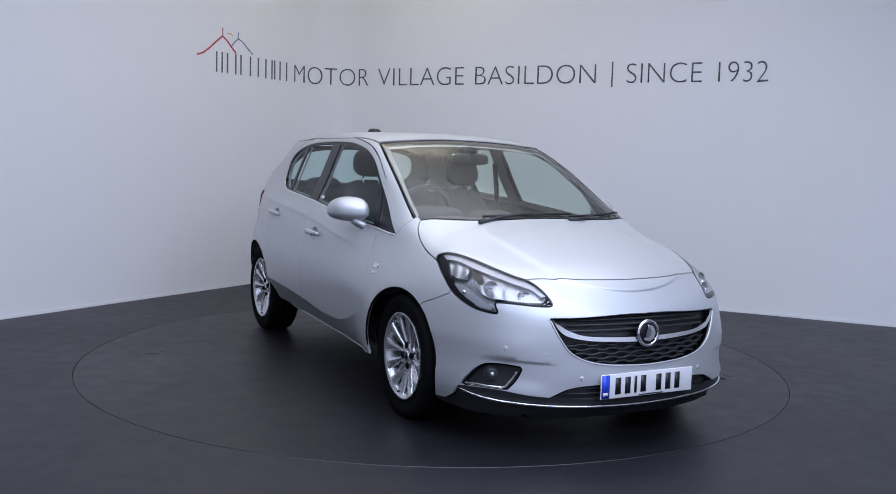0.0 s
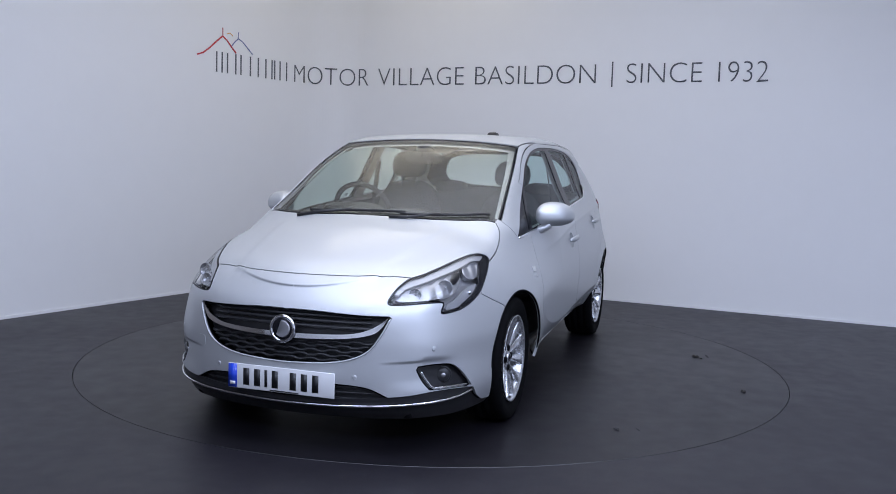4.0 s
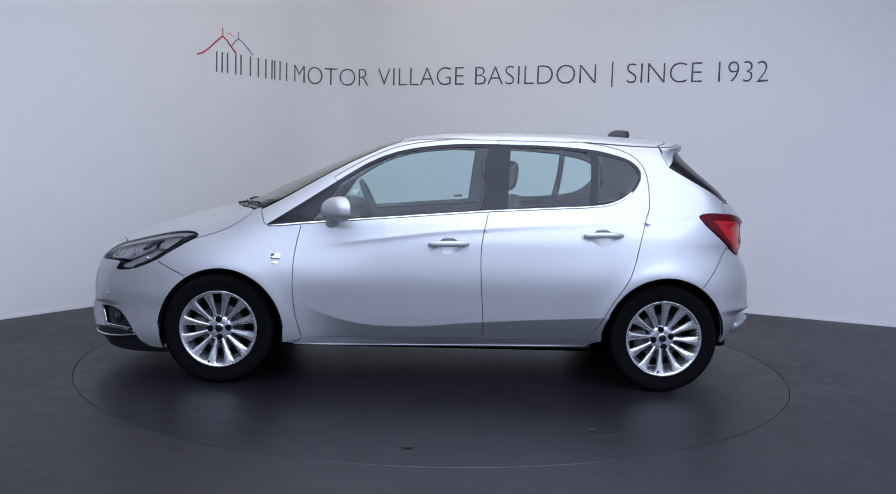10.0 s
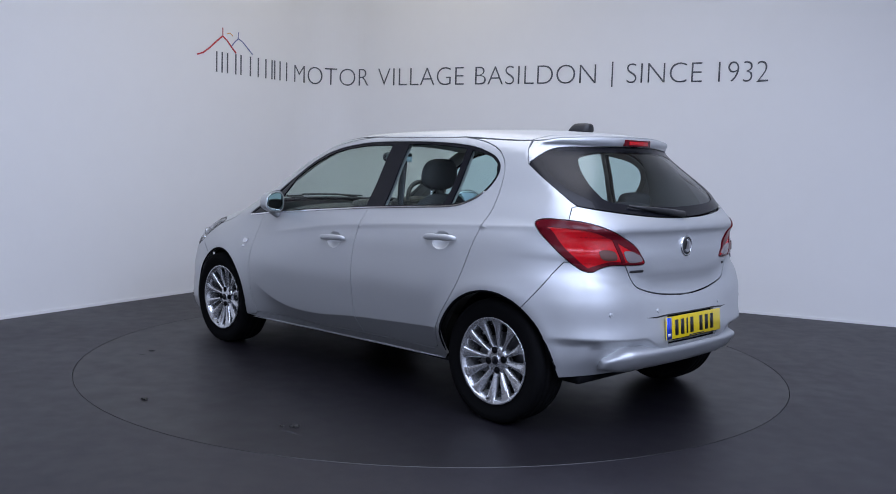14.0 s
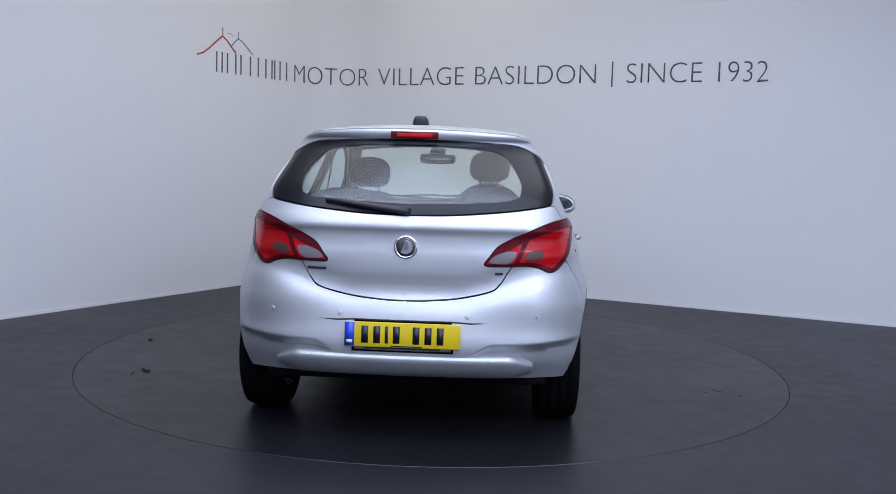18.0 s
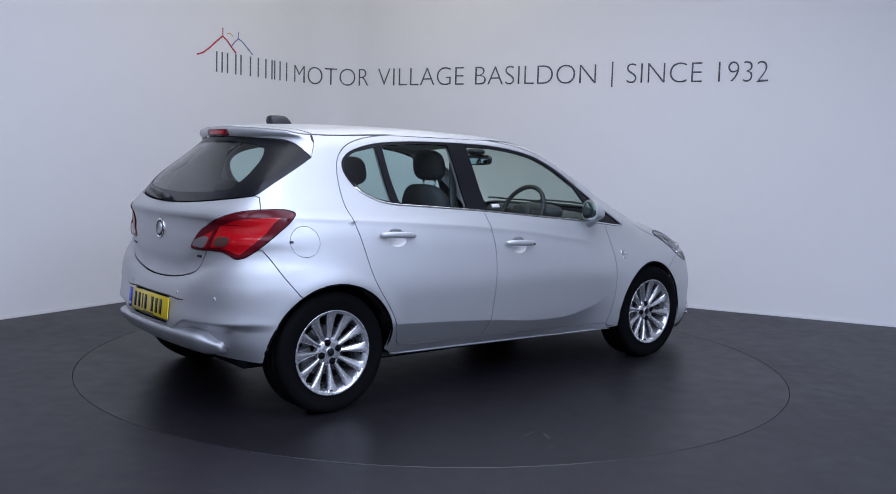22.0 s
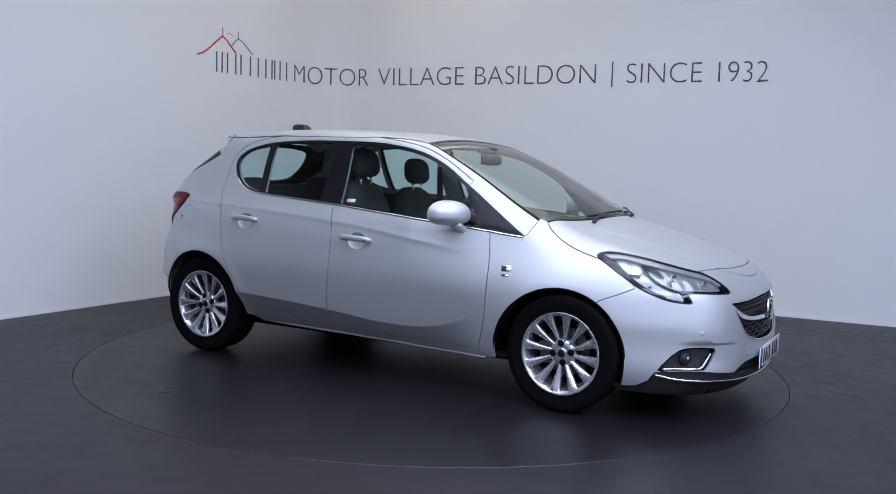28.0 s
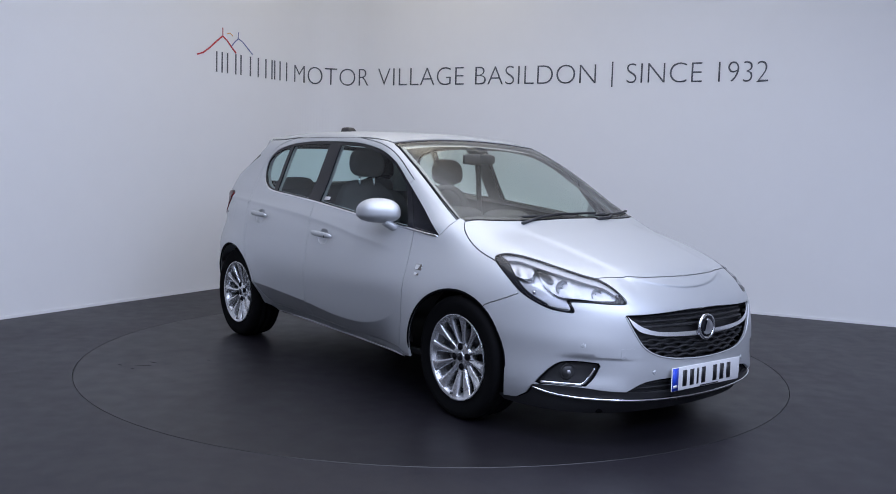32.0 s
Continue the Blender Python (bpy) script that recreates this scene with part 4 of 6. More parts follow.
INNER_S[np.abs(SCREEN[:, 1]) < 1e-6, 1] = 0
piece("screen_surround", "top", SCREEN, [M_BLACK_GLOSS, M_SEAL], [INNER_S], off=-0.003, half=True, gap=0.001, flange=False, rim=0.01, label="black windscreen surround")
ws = piece("windscreen", "top", INNER_S, [M_SCREEN, M_SEAL], off=-0.005, half=True, gap=0, rim=0, step=0.05)
ws.visible_shadow = False
REAR_PANE_IN = loop(curve(*deg((0, 1.352), (12, 1.349), (21, 1.338), (26.4, 1.312), (27.8, 1.25))), curve(*deg((27.8, 1.25), (27.2, 1.18), (25.2, 1.12))), curve(*deg((25.2, 1.12), (22, 1.10), (12, 1.086), (0, 1.078))))
piece("tailgate_window_surround", "cylr", R_GLASS, [M_BLACK_GLOSS, M_SEAL], [REAR_PANE_IN], off=-0.006, half=True, flange=False, label="gloss black tailgate window surround")
rg = piece("tailgate_window", "cylr", REAR_PANE_IN, [M_REAR_GLASS, M_SEAL], off=-0.009, half=True, gap=0, rim=0, step=0.05)
rg.visible_shadow = False


# ---- the car's other parts ----
def disc_bm(rad, h, steps=28, dome=0.0, bevel=0.15):
    """A round button on z = 0 with a domed top."""
    b = min(rad, h) * bevel * 2
    return lathe_bm([(rad, 0), (rad, h - b), (rad - b, h), (rad * 0.5, h + dome * 0.75), (0.0005, h + dome)], steps, "Z")


def ring_bm(rad, tube, steps=32, k=8, squash=1.0):
    bm = bmesh.new()
    rows = []
    for i in range(steps):
        a = 2 * math.pi * i / steps
        rows.append([bm.verts.new(((rad + tube * math.cos(b)) * math.cos(a), (rad + tube * math.cos(b)) * math.sin(a), tube * squash * math.sin(b))) for b in [2 * math.pi * j / k for j in range(k)]])
    for i in range(steps):
        for j in range(k):
            bm.faces.new((rows[i][j], rows[(i + 1) % steps][j], rows[(i + 1) % steps][(j + 1) % k], rows[i][(j + 1) % k]))
    bmesh.ops.recalc_face_normals(bm, faces=bm.faces[:])
    return bm


def follow(proj, line, off, rad, flat_k=1.0, half=False, ends=0.4, steps=8):
    """A strip that lies along a line of the surface; half: across the middle."""
    q = onto(proj, np.asarray(line, float), off)
    n = normals(q)
    pts = [Vector(p) for p in q]
    ns = [Vector(v) for v in n]
    if half:
        pts = [Vector((p.x, -p.y, p.z)) for p in pts[:0:-1]] + pts
        ns = [Vector((p.x, -p.y, p.z)) for p in ns[:0:-1]] + ns
    bm = bmesh.new()
    rows = []
    for i, p in enumerate(pts):
        d = (pts[min(i + 1, len(pts) - 1)] - pts[max(i - 1, 0)]).normalized()
        w = d.cross(ns[i]).normalized()
        k = ends if i in (0, len(pts) - 1) else 1.0
        rows.append([bm.verts.new(p + w * rad * k * math.cos(2 * math.pi * j / steps) + ns[i] * rad * flat_k * k * math.sin(2 * math.pi * j / steps)) for j in range(steps)])
    for a, b in zip(rows, rows[1:]):
        for j in range(steps):
            bm.faces.new((a[j], a[(j + 1) % steps], b[(j + 1) % steps], b[j]))
    bm.faces.new(rows[0])
    bm.faces.new(rows[-1])
    bmesh.ops.recalc_face_normals(bm, faces=bm.faces[:])
    return bm


# grille
GR_IN = shrink(GRILLE, -0.006)
GR_IN[np.abs(GRILLE[:, 0]) < 1e-6, 0] = 0
grille = piece("grille", "cylf", GR_IN, [M_BLACK, M_BLACK], off=-0.045, half=True, gap=0, rim=0, label="black plastic grille with chrome wing bar", step=0.03)


def grille_bars():
    """Waved bars below the wing bar, plain ones above."""
    half_w = spline([(0.389, 3.5), (0.398, 8.0), (0.42, 12.0), (0.46, 14.8), (0.526, 16.6), (0.6, 18.0)])
    for k, z in enumerate((0.405, 0.425, 0.445, 0.465, 0.485)):
        us = np.linspace(0, math.radians(float(half_w(z))) * RAD, 46)
        line = np.stack([us, z + 0.004 * np.tanh(2.2 * np.sin(us * 2 * math.pi / 0.085 + k * math.pi))], 1)
        part("grille_bar", follow("cylf", line, -0.028, 0.0065, 1.3, half=True, steps=6), M_BLACK, grille)
    for z in (0.548, 0.572, 0.594):
        us = np.linspace(0, math.radians(15.5) * RAD, 16)
        part("grille_bar", follow("cylf", np.stack([us, 0 * us + z], 1), -0.028, 0.007, 1.2, half=True, steps=6), M_BLACK, grille)


grille_bars()
WING_BAR = loop(curve(*deg((0, 0.519), (4, 0.517), (11.4, 0.526), (14.8, 0.547), (17.0, 0.578), (18.3, 0.604))), curve(*deg((18.0, 0.596), (17.0, 0.556), (15.2, 0.526), (10.9, 0.506), (4, 0.496), (0, 0.496))))
part("wing_bar", skin_mesh("wing_bar", skin("cylf", WING_BAR, half=True, off=-0.004, gap=0, rim=0.02, flange=False, step=0.012), M_CHROME, half=True), None, grille, "chrome wing bar")
# a silver line round the lower edge of the grille
low = curve(*deg((0, 0.387), (3, 0.389), (8.3, 0.398), (12.3, 0.420), (15.1, 0.460), (17.0, 0.526), (18.5, 0.598)))
part("grille_edge", follow("cylf", low, -0.001, 0.0045, half=True), M_PAINT, grille, "thin silver grille edge")


def badge(parent, x, z, rad, facing):
    """A round chrome badge with a plain raised shape."""
    q = at("cylf" if facing > 0 else "cylr", 0.0, z)[0]
    p, n = (q.x + facing * 0.002, 0, z), (facing, 0, 0.04)
    b = part("badge", place(merge(ring_bm(rad * 0.87, rad * 0.14, 40), disc_bm(rad * 0.85, 0.004)), p, n), M_CHROME, parent, "round chrome badge")
    sh = bmesh.new()
    pts = [(0.62 * math.cos(a), 0.62 * math.sin(a)) for a in np.radians(np.linspace(-135, 95, 15))] + [(-0.24 + 0.46 * math.cos(a), 0.10 + 0.46 * math.sin(a)) for a in np.radians(np.linspace(75, -110, 12))]
    lo = [sh.verts.new((x * rad, y * rad, 0.004)) for x, y in pts]
    hi = [sh.verts.new((x * rad * 0.9, y * rad * 0.9, 0.011)) for x, y in pts]
    sh.faces.new(hi)
    for i in range(len(pts)):
        sh.faces.new((lo[i], lo[(i + 1) % len(pts)], hi[(i + 1) % len(pts)], hi[i]))
    bmesh.ops.triangulate(sh, faces=sh.faces[:])
    bmesh.ops.recalc_face_normals(sh, faces=sh.faces[:])
    part("emblem", place(sh, p, n), M_LAMP_GREY, b, smooth=False)
    part("badge_field", place(disc_bm(rad * 0.8, 0.0055), p, n), M_BLACK_GLOSS if facing > 0 else M_STEEL, b, "dark badge field")


badge(grille, 2.07, 0.531, 0.063, 1)
badge(gate, -1.84, 0.887, 0.054, -1)

# lower front: intake, black band, chrome lip, valance, fog lamps
piece("lower_intake", "cylf", loop(np.array(deg((0, 0.315), (18.5, 0.315), (19.5, 0.2), (0, 0.19)))), [M_BLACK, M_BLACK], off=-0.03, half=True, gap=0, rim=0, label="black lower air intake", parent=f_bumper)
for z in (0.245, 0.27, 0.293):
    us = np.linspace(0, math.radians(16) * RAD, 12)
    part("intake_bar", follow("cylf", np.stack([us, 0 * us + z], 1), -0.02, 0.005, half=True, steps=6), M_BLACK, f_bumper)
piece("bumper_band", "cylf", loop(BAND, LIP[::-1]), [M_BLACK, M_BLACK], off=-0.012, half=True, gap=0, rim=0.01, flange=False, label="black band above the lip", parent=f_bumper, step=0.02)
part("bumper_lip", follow("cylf", LIP, -0.004, 0.0062, 0.9, half=True), M_CHROME, f_bumper, "bright lip along the bumper's lower edge")
LOWER = loop(LIP, np.array(deg((34.6, 0.249), (35.0, 0.222), (36.8, 0.188), (41.0, 0.182))), curve(*deg((39.5, 0.158), (33, 0.148), (16, 0.142), (0, 0.140))))
piece("front_valance", "cylf", LOWER, [M_BLACK, M_BLACK], off=-0.02, half=True, gap=0, rim=0.01, flange=False, label="black lower valance", parent=f_bumper)
fogs = piece("fog_recess", "cylf", shrink(FOG, -0.004), [M_BLACK, M_BLACK], off=-0.03, gap=0, rim=0, label="black fog lamp recess", parent=f_bumper, step=0.02)


def fog_lens():
    p, n = at_deg("cylf", 28.0, 0.338, -0.03)
    return place(merge(ring_bm(0.034, 0.006), disc_bm(0.032, 0.012, dome=0.006)), p, (n + Vector((0.9, 0, 0))).normalized())


piece("tow_eye_cover", "cylf", ring(*deg((16.9, 0.456), (19.1, 0.456), (19.5, 0.446), (19.5, 0.416), (19.1, 0.406), (16.9, 0.406), (16.5, 0.416), (16.5, 0.446)), n=4), M_PAINT, sides=(-1,), off=0.0012, gap=0, rim=0.003, flange=False, step=0.015, parent=f_bumper, label="small silver towing eye cover")
both("fog_lamp", fog_lens, M_BLACK, fogs, "round dark fog lamp")
both("fog_glass", lambda: place(disc_bm(0.013, 0.0185, dome=0.003), at_deg("cylf", 28.0, 0.338, -0.03)[0], (at_deg("cylf", 28.0, 0.338)[1] + Vector((0.9, 0, 0))).normalized()), M_REFLECTOR, fogs, "bright round lens")
both("fog_trim", lambda: follow("cylf", np.vstack([curve(*deg((23.8, 0.366), (24.4, 0.338), (25.6, 0.298))), curve(*deg((26.2, 0.289), (28.5, 0.288), (31, 0.287), (33.0, 0.284)))]), -0.006, 0.006), M_CHROME, fogs, "chrome fog lamp trim")
# parking sensors
for nm, proj, spots, par in (("front_sensor", "cylf", ((12.8, 0.342), (26.0, 0.465)), f_bumper), ("rear_sensor", "cylr", ((0, 0), (12.7, 0.587), (26.3, 0.588)), r_bumper)):
    for a, z in spots[:2] if proj == "cylf" else (spots[1], spots[2]):
        both(nm, lambda a=a, z=z, proj=proj: place(merge(disc_bm(0.009, 0.0025, 16), ring_bm(0.0105, 0.0016, 16, 6)), *at_deg(proj, a, z)), M_PAINT, (par, par), "small round parking sensor")

# headlamps
HL_IN = shrink(HEADLAMP, 0.004)
lamps = []
for s in (1, -1):
    e = new("headlamp")
    e.parent = car
    tagged(e, "clear headlamp with chrome reflectors and dark bezel")
    lamps.append(e)
d_house = skin("cylf", shrink(HEADLAMP, -0.001), off=-0.055, gap=0, rim=0, step=0.03)
d_wall = skin("cylf", shrink(HEADLAMP, 0.0008), [shrink(HEADLAMP, 0.005)], off=0.0, gap=0, rim=0.06, flange=False, step=0.02)
d_lens = skin("cylf", HL_IN, off=0.0015, gap=0, rim=0, step=0.04)
BEZEL = loop(curve(*deg((42.2, 0.822), (40.6, 0.833), (37.3, 0.834), (32.8, 0.818), (27.7, 0.788), (24, 0.763), (21.8, 0.749), (20.1, 0.724), (18.9, 0.692))), curve(*deg((19.6, 0.690), (21.2, 0.716), (24.4, 0.737), (28, 0.760), (32.6, 0.786), (36.5, 0.808), (39.6, 0.808), (41.0, 0.800))))
MAIN = ring(*deg((32.4, 0.762), (29, 0.752), (25, 0.732), (21.5, 0.710), (19.3, 0.684), (19.3, 0.665), (22, 0.662), (26.5, 0.667), (29.3, 0.672), (32, 0.712)))
UPPER = ring(*deg((39.4, 0.800), (36.5, 0.802), (34.2, 0.790), (33.6, 0.762), (35, 0.735), (37.5, 0.742), (39.0, 0.770)))
DRL = ring(*deg((36.4, 0.716), (33.4, 0.700), (30.6, 0.662), (28.8, 0.642), (28.5, 0.622), (31, 0.628), (33.6, 0.653), (35.8, 0.685)))
d_bez = skin("cylf", BEZEL, off=-0.008, gap=0, rim=0.02, flange=False, step=0.02)
wave = lambda u, v: 0.0022 * np.sin(u * 110) * np.cos(v * 50)
d_main = skin("cylf", MAIN, off=-0.026, gap=0, rim=0.015, flange=False, step=0.008, lift=wave)
d_up = skin("cylf", UPPER, off=-0.026, gap=0, rim=0.02, flange=False, step=0.012, lift=lambda u, v: 0.0015 * np.sin(u * 120))
OUTER = loop(curve(*deg((42.5, 0.818), (40.9, 0.775), (38.8, 0.730), (36.6, 0.684), (34.0, 0.648), (31.6, 0.626))), curve(*deg((31.8, 0.640), (34.6, 0.674), (36.6, 0.712), (38.2, 0.760), (39.3, 0.802), (41.2, 0.825))))
WEDGE = ring(*deg((33.2, 0.790), (32.6, 0.752), (31.0, 0.722), (30.0, 0.732), (30.8, 0.762), (31.8, 0.785)), n=5)
d_outer = skin("cylf", OUTER, off=-0.007, gap=0, rim=0.02, flange=False, step=0.015)
d_wedge = skin("cylf", WEDGE, off=-0.022, gap=0, rim=0.02, flange=False, step=0.015)
d_drl = skin("cylf", DRL, off=-0.016, gap=0, rim=0.02, flange=False, step=0.015)
for e, s in zip(lamps, (1, -1)):
    for nm, d, mt, lb in (("housing", d_house, M_LAMP_GREY, ""), ("bowl_wall", d_wall, M_BLACK_GLOSS, "black lamp edge"), ("bezel", d_bez, M_BEZEL, "dark grey bezel"), ("main_reflector", d_main, M_REFLECTOR, "chrome reflector"),
                          ("turn_reflector", d_up, M_LAMP_GREY, "pale grey turn lamp reflector"), ("light_guide", d_drl, M_BEZEL, "grey light guide"), ("outer_panel", d_outer, M_BLACK_GLOSS, "gloss black outer panel"), ("divider", d_wedge, M_BLACK_GLOSS, "dark divider"), ("lens", d_lens, M_CLEAR, "clear lens")):
        ob = part(nm, skin_mesh(nm, d, [mt, M_SEAL], s), None, e, lb)
        if nm == "lens":
            ob.visible_shadow = False
def bowl_bm(rad):
    """A concave reflector bowl with a rolled rim."""
    return lathe_bm([(rad * 1.02, -0.006), (rad, 0.0), (rad * 0.93, -0.001), (rad * 0.75, -0.008), (rad * 0.5, -0.013), (rad * 0.2, -0.016), (0.0005, -0.016)], 32, "Z")


for a, z, rad in ((28.6, 0.712, 0.034), (22.6, 0.690, 0.027)):
    def aim(bm, a=a, z=z):
        return place(bm, at_deg("cylf", a, z, -0.020)[0], (1, 0.16, 0.06))
    both("reflector_bowl", lambda rad=rad: aim(bowl_bm(rad)), M_REFLECTOR, lamps, "round bright reflector bowl")
    both("bulb_cap", lambda rad=rad: aim(lathe_bm([(rad * 0.18, -0.016), (rad * 0.18, -0.004), (rad * 0.13, -0.001), (0.0005, 0.0)], 18, "Z")), M_BEZEL, lamps, "grey bulb cap")
both("turn_bulb", lambda: place(disc_bm(0.009, 0.010, 20, dome=0.004), at_deg("cylf", 34.0, 0.682, -0.014)[0], at_deg("cylf", 33.0, 0.674)[1]), M_CHROME, lamps, "small chrome bulb")

# tail lamps
tails = piece("tail_lamp", "cylr", TAILLAMP, M_DARK_RED, off=0.002, rim=0.03, flange=False, step=0.02, label="red tail lamp with smoked windows")
d = skin("cylr", shrink(TAILLAMP, 0.010), off=0.003, gap=0, rim=0.003, flange=False, step=0.02)
for e, s in zip(tails, (1, -1)):
    part("red_lens", skin_mesh("red_lens", d, [M_RED, M_SEAL], s), None, e, "bright red lens")
T_UP = loop(curve(*deg((17.4, 0.852), (19.6, 0.903), (26.0, 0.973), (31.3, 1.008), (37.0, 1.018), (39.5, 1.013), (40.5, 0.998))), curve(*deg((39.4, 0.985), (36, 0.985), (31, 0.975), (26.2, 0.940), (21, 0.886))))
T_SIDE = loop(curve(*deg((40.6, 0.995), (39.7, 0.957), (38.2, 0.92), (36.1, 0.87), (34.1, 0.83), (31.6, 0.794))), curve(*deg((30.6, 0.800), (32.8, 0.838), (35.6, 0.90), (37.6, 0.965), (39.0, 0.988))))
T_SEAM = loop(curve(*deg((26.5, 0.976), (25.4, 0.940), (22.7, 0.814))), curve(*deg((21.7, 0.814), (24.4, 0.937), (25.7, 0.972))))
T_IN = ring(*deg((17.0, 0.832), (18.2, 0.862), (20.0, 0.876), (22.4, 0.876), (21.2, 0.828), (18.8, 0.824)), n=6)
T_OUT = ring(*deg((24.3, 0.840), (25.0, 0.880), (28.2, 0.883), (27.5, 0.842)), n=6)
T_LOW = loop(curve(*deg((16.6, 0.816), (20.5, 0.8145), (25.2, 0.8165), (27.9, 0.804), (29.6, 0.788), (31.4, 0.793))), curve(*deg((30.6, 0.802), (28.6, 0.816), (25.4, 0.830), (20.5, 0.824), (17, 0.824))))
for nm, lp, mt, of in (("upper_band", T_UP, M_DARK_RED, 0.0060), ("side_band", T_SIDE, M_DARK_RED, 0.0055), ("seam", T_SEAM, M_DARK_RED, 0.0066), ("reverse_window", T_IN, M_PALE, 0.0060), ("turn_window", T_OUT, M_SMOKE, 0.0060), ("lower_band", T_LOW, M_DARK_RED, 0.0050)):
    d = skin("cylr", lp, off=of, gap=0, rim=0.003, flange=False, step=0.02)
    for e, s in zip(tails, (1, -1)):
        part(nm, skin_mesh(nm, d, [mt, M_SEAL], s), None, e, {"reverse_window": "pale smoked window", "turn_window": "amber-grey smoked window"}.get(nm, "dark red band"))
# high brake lamp in the spoiler's edge
BRAKE_X = at("cylr", 0.0, 1.397)[0].x
hb = part("brake_lamp", box_bm(BRAKE_X - 0.003, BRAKE_X + 0.03, -0.114, 0.114, 1.380, 1.414, 0.003), M_DARK_RED, car, "long dark red high-level brake lamp")
part("brake_lens", box_bm(BRAKE_X - 0.005, BRAKE_X, -0.085, 0.085, 1.388, 1.406, 0.001), M_RED, hb, "bright red lens")

# plates: the characters become plain bars
def plate(name, x, z, tilt, field, facing, parent, label):
    p = part(name, place(box_bm(-0.26, 0.26, -0.0555, 0.0555, 0, 0.006, 0.003), (x, 0, z), (facing, 0, tilt)), field, parent, label)
    part("band", place(box_bm(-0.258, -0.215, -0.053, 0.053, 0.0062, 0.0072), (x, 0, z), (facing, 0, tilt)), M_BLUE, p, "blue band at the plate's end")
    part("band_mark", place(box_bm(-0.250, -0.223, -0.040, -0.026, 0.0074, 0.008), (x, 0, z), (facing, 0, tilt)), M_PLATE_W, p, "small pale mark")
    cx = -0.168
    for i in range(7):
        if i == 4:
            cx += 0.034
        w = 0.014 if i == 2 else 0.030
        part("bar", place(box_bm(cx - w / 2, cx + w / 2, -0.038, 0.038, 0.0062, 0.0072), (x, 0, z), (facing, 0, tilt)), M_INK, p, "plain black bar")
        cx += 0.054 if i not in (1, 2) else 0.044
    part("small_bar", place(box_bm(-0.05, 0.09, -0.052, -0.047, 0.0062, 0.0072), (x, 0, z), (facing, 0, tilt)), M_INK, p)


plate("front_plate", 2.104, 0.305, 0.0, M_PLATE_W, 1, f_bumper, "white front plate with plain bars")
piece("plate_bay", "cylr", shrink(PLATE_BAY, -0.003), M_PAINT, off=-0.022, half=True, gap=0, rim=0, label="recessed silver plate bay", parent=r_bumper)
plate("rear_plate", -1.904, 0.498, 0.09, M_PLATE_Y, -1, r_bumper, "yellow rear plate with plain bars")
part("plate_holder", box_bm(-1.893, -1.875, -0.17, 0.17, 0.431, 0.441, 0.003), M_BLACK, r_bumper, "black plate holder")
# black strip stands in for the shade along the bay's upper edge
part("bay_shadow_line", follow("cylr", np.array(deg((0, 0.561), (9.8, 0.561), (13.5, 0.556), (17.6, 0.560))), -0.002, 0.0045, half=True), M_BLACK, r_bumper, "black strip put in for the shadow line above the plate")
# bright rear lip
def rear_blade():
    """A rounded blade across the bumper, thinning into it at both ends."""
    bm = bmesh.new()
    section = ((0.080, 0.432), (0.045, 0.423), (0.014, 0.410), (-0.003, 0.400), (-0.008, 0.390), (-0.002, 0.372), (0.020, 0.340), (0.046, 0.312), (0.070, 0.298), (0.095, 0.294))
    rows = []
    for y in np.linspace(-0.59, 0.59, 61):
        x = -float(TAIL(0.42)) + 0.12 * y * y + 0.60 * y**6
        k = float(sstep(0.61, 0.47, abs(y)))
        rows.append([bm.verts.new((x + dx * (0.45 + 0.55 * k) + 0.052 * (1 - k), y, 0.345 + (z - 0.345) * (0.35 + 0.65 * k) - 0.006 * (1 - k))) for dx, z in section])
    for a, b in zip(rows, rows[1:]):
        for p in range(len(section) - 1):
            bm.faces.new((a[p], a[p + 1], b[p + 1], b[p]))
        bm.faces.new((a[-1], a[0], b[0], b[-1]))
    bm.faces.new(rows[0])
    bm.faces.new(rows[-1][::-1])
    bmesh.ops.recalc_face_normals(bm, faces=bm.faces[:])
    return bm


part("rear_lip", rear_blade(), M_PAINT, r_bumper, "silver lip on the rear bumper")
# tailgate details: crease edge, name bars, wiper
part("name_bar", place(box_bm(-0.045, 0.045, -0.006, 0.006, 0, 0.003, 0.001), *at_deg("cylr", 18.4, 0.780, 0.0)), M_STEEL, gate, "small chrome bar")
part("name_bar", flipped(place(box_bm(-0.018, 0.018, -0.006, 0.006, 0, 0.003, 0.001), *at_deg("cylr", 19.2, 0.778, 0.0))), M_STEEL, gate, "small chrome bar")
w0, w1 = at_deg("cylr", 0.9, 1.045, 0.012)[0], at_deg("cylr", 18.5, 1.088, 0.010)[0]
w0.y = -0.01
part("rear_wiper", merge(tube_bm([w0, w0.lerp(w1, 0.3), w0.lerp(w1, 0.65), w1], 0.02, 10, [0.024, 0.023, 0.017, 0.006], 0.75), tube_bm([w0.lerp(w1, 0.25) + Vector((0.006, 0, -0.012)), w1 + Vector((0.006, 0, -0.01))], 0.006, 6)), M_BLACK, car, "black rear wiper")

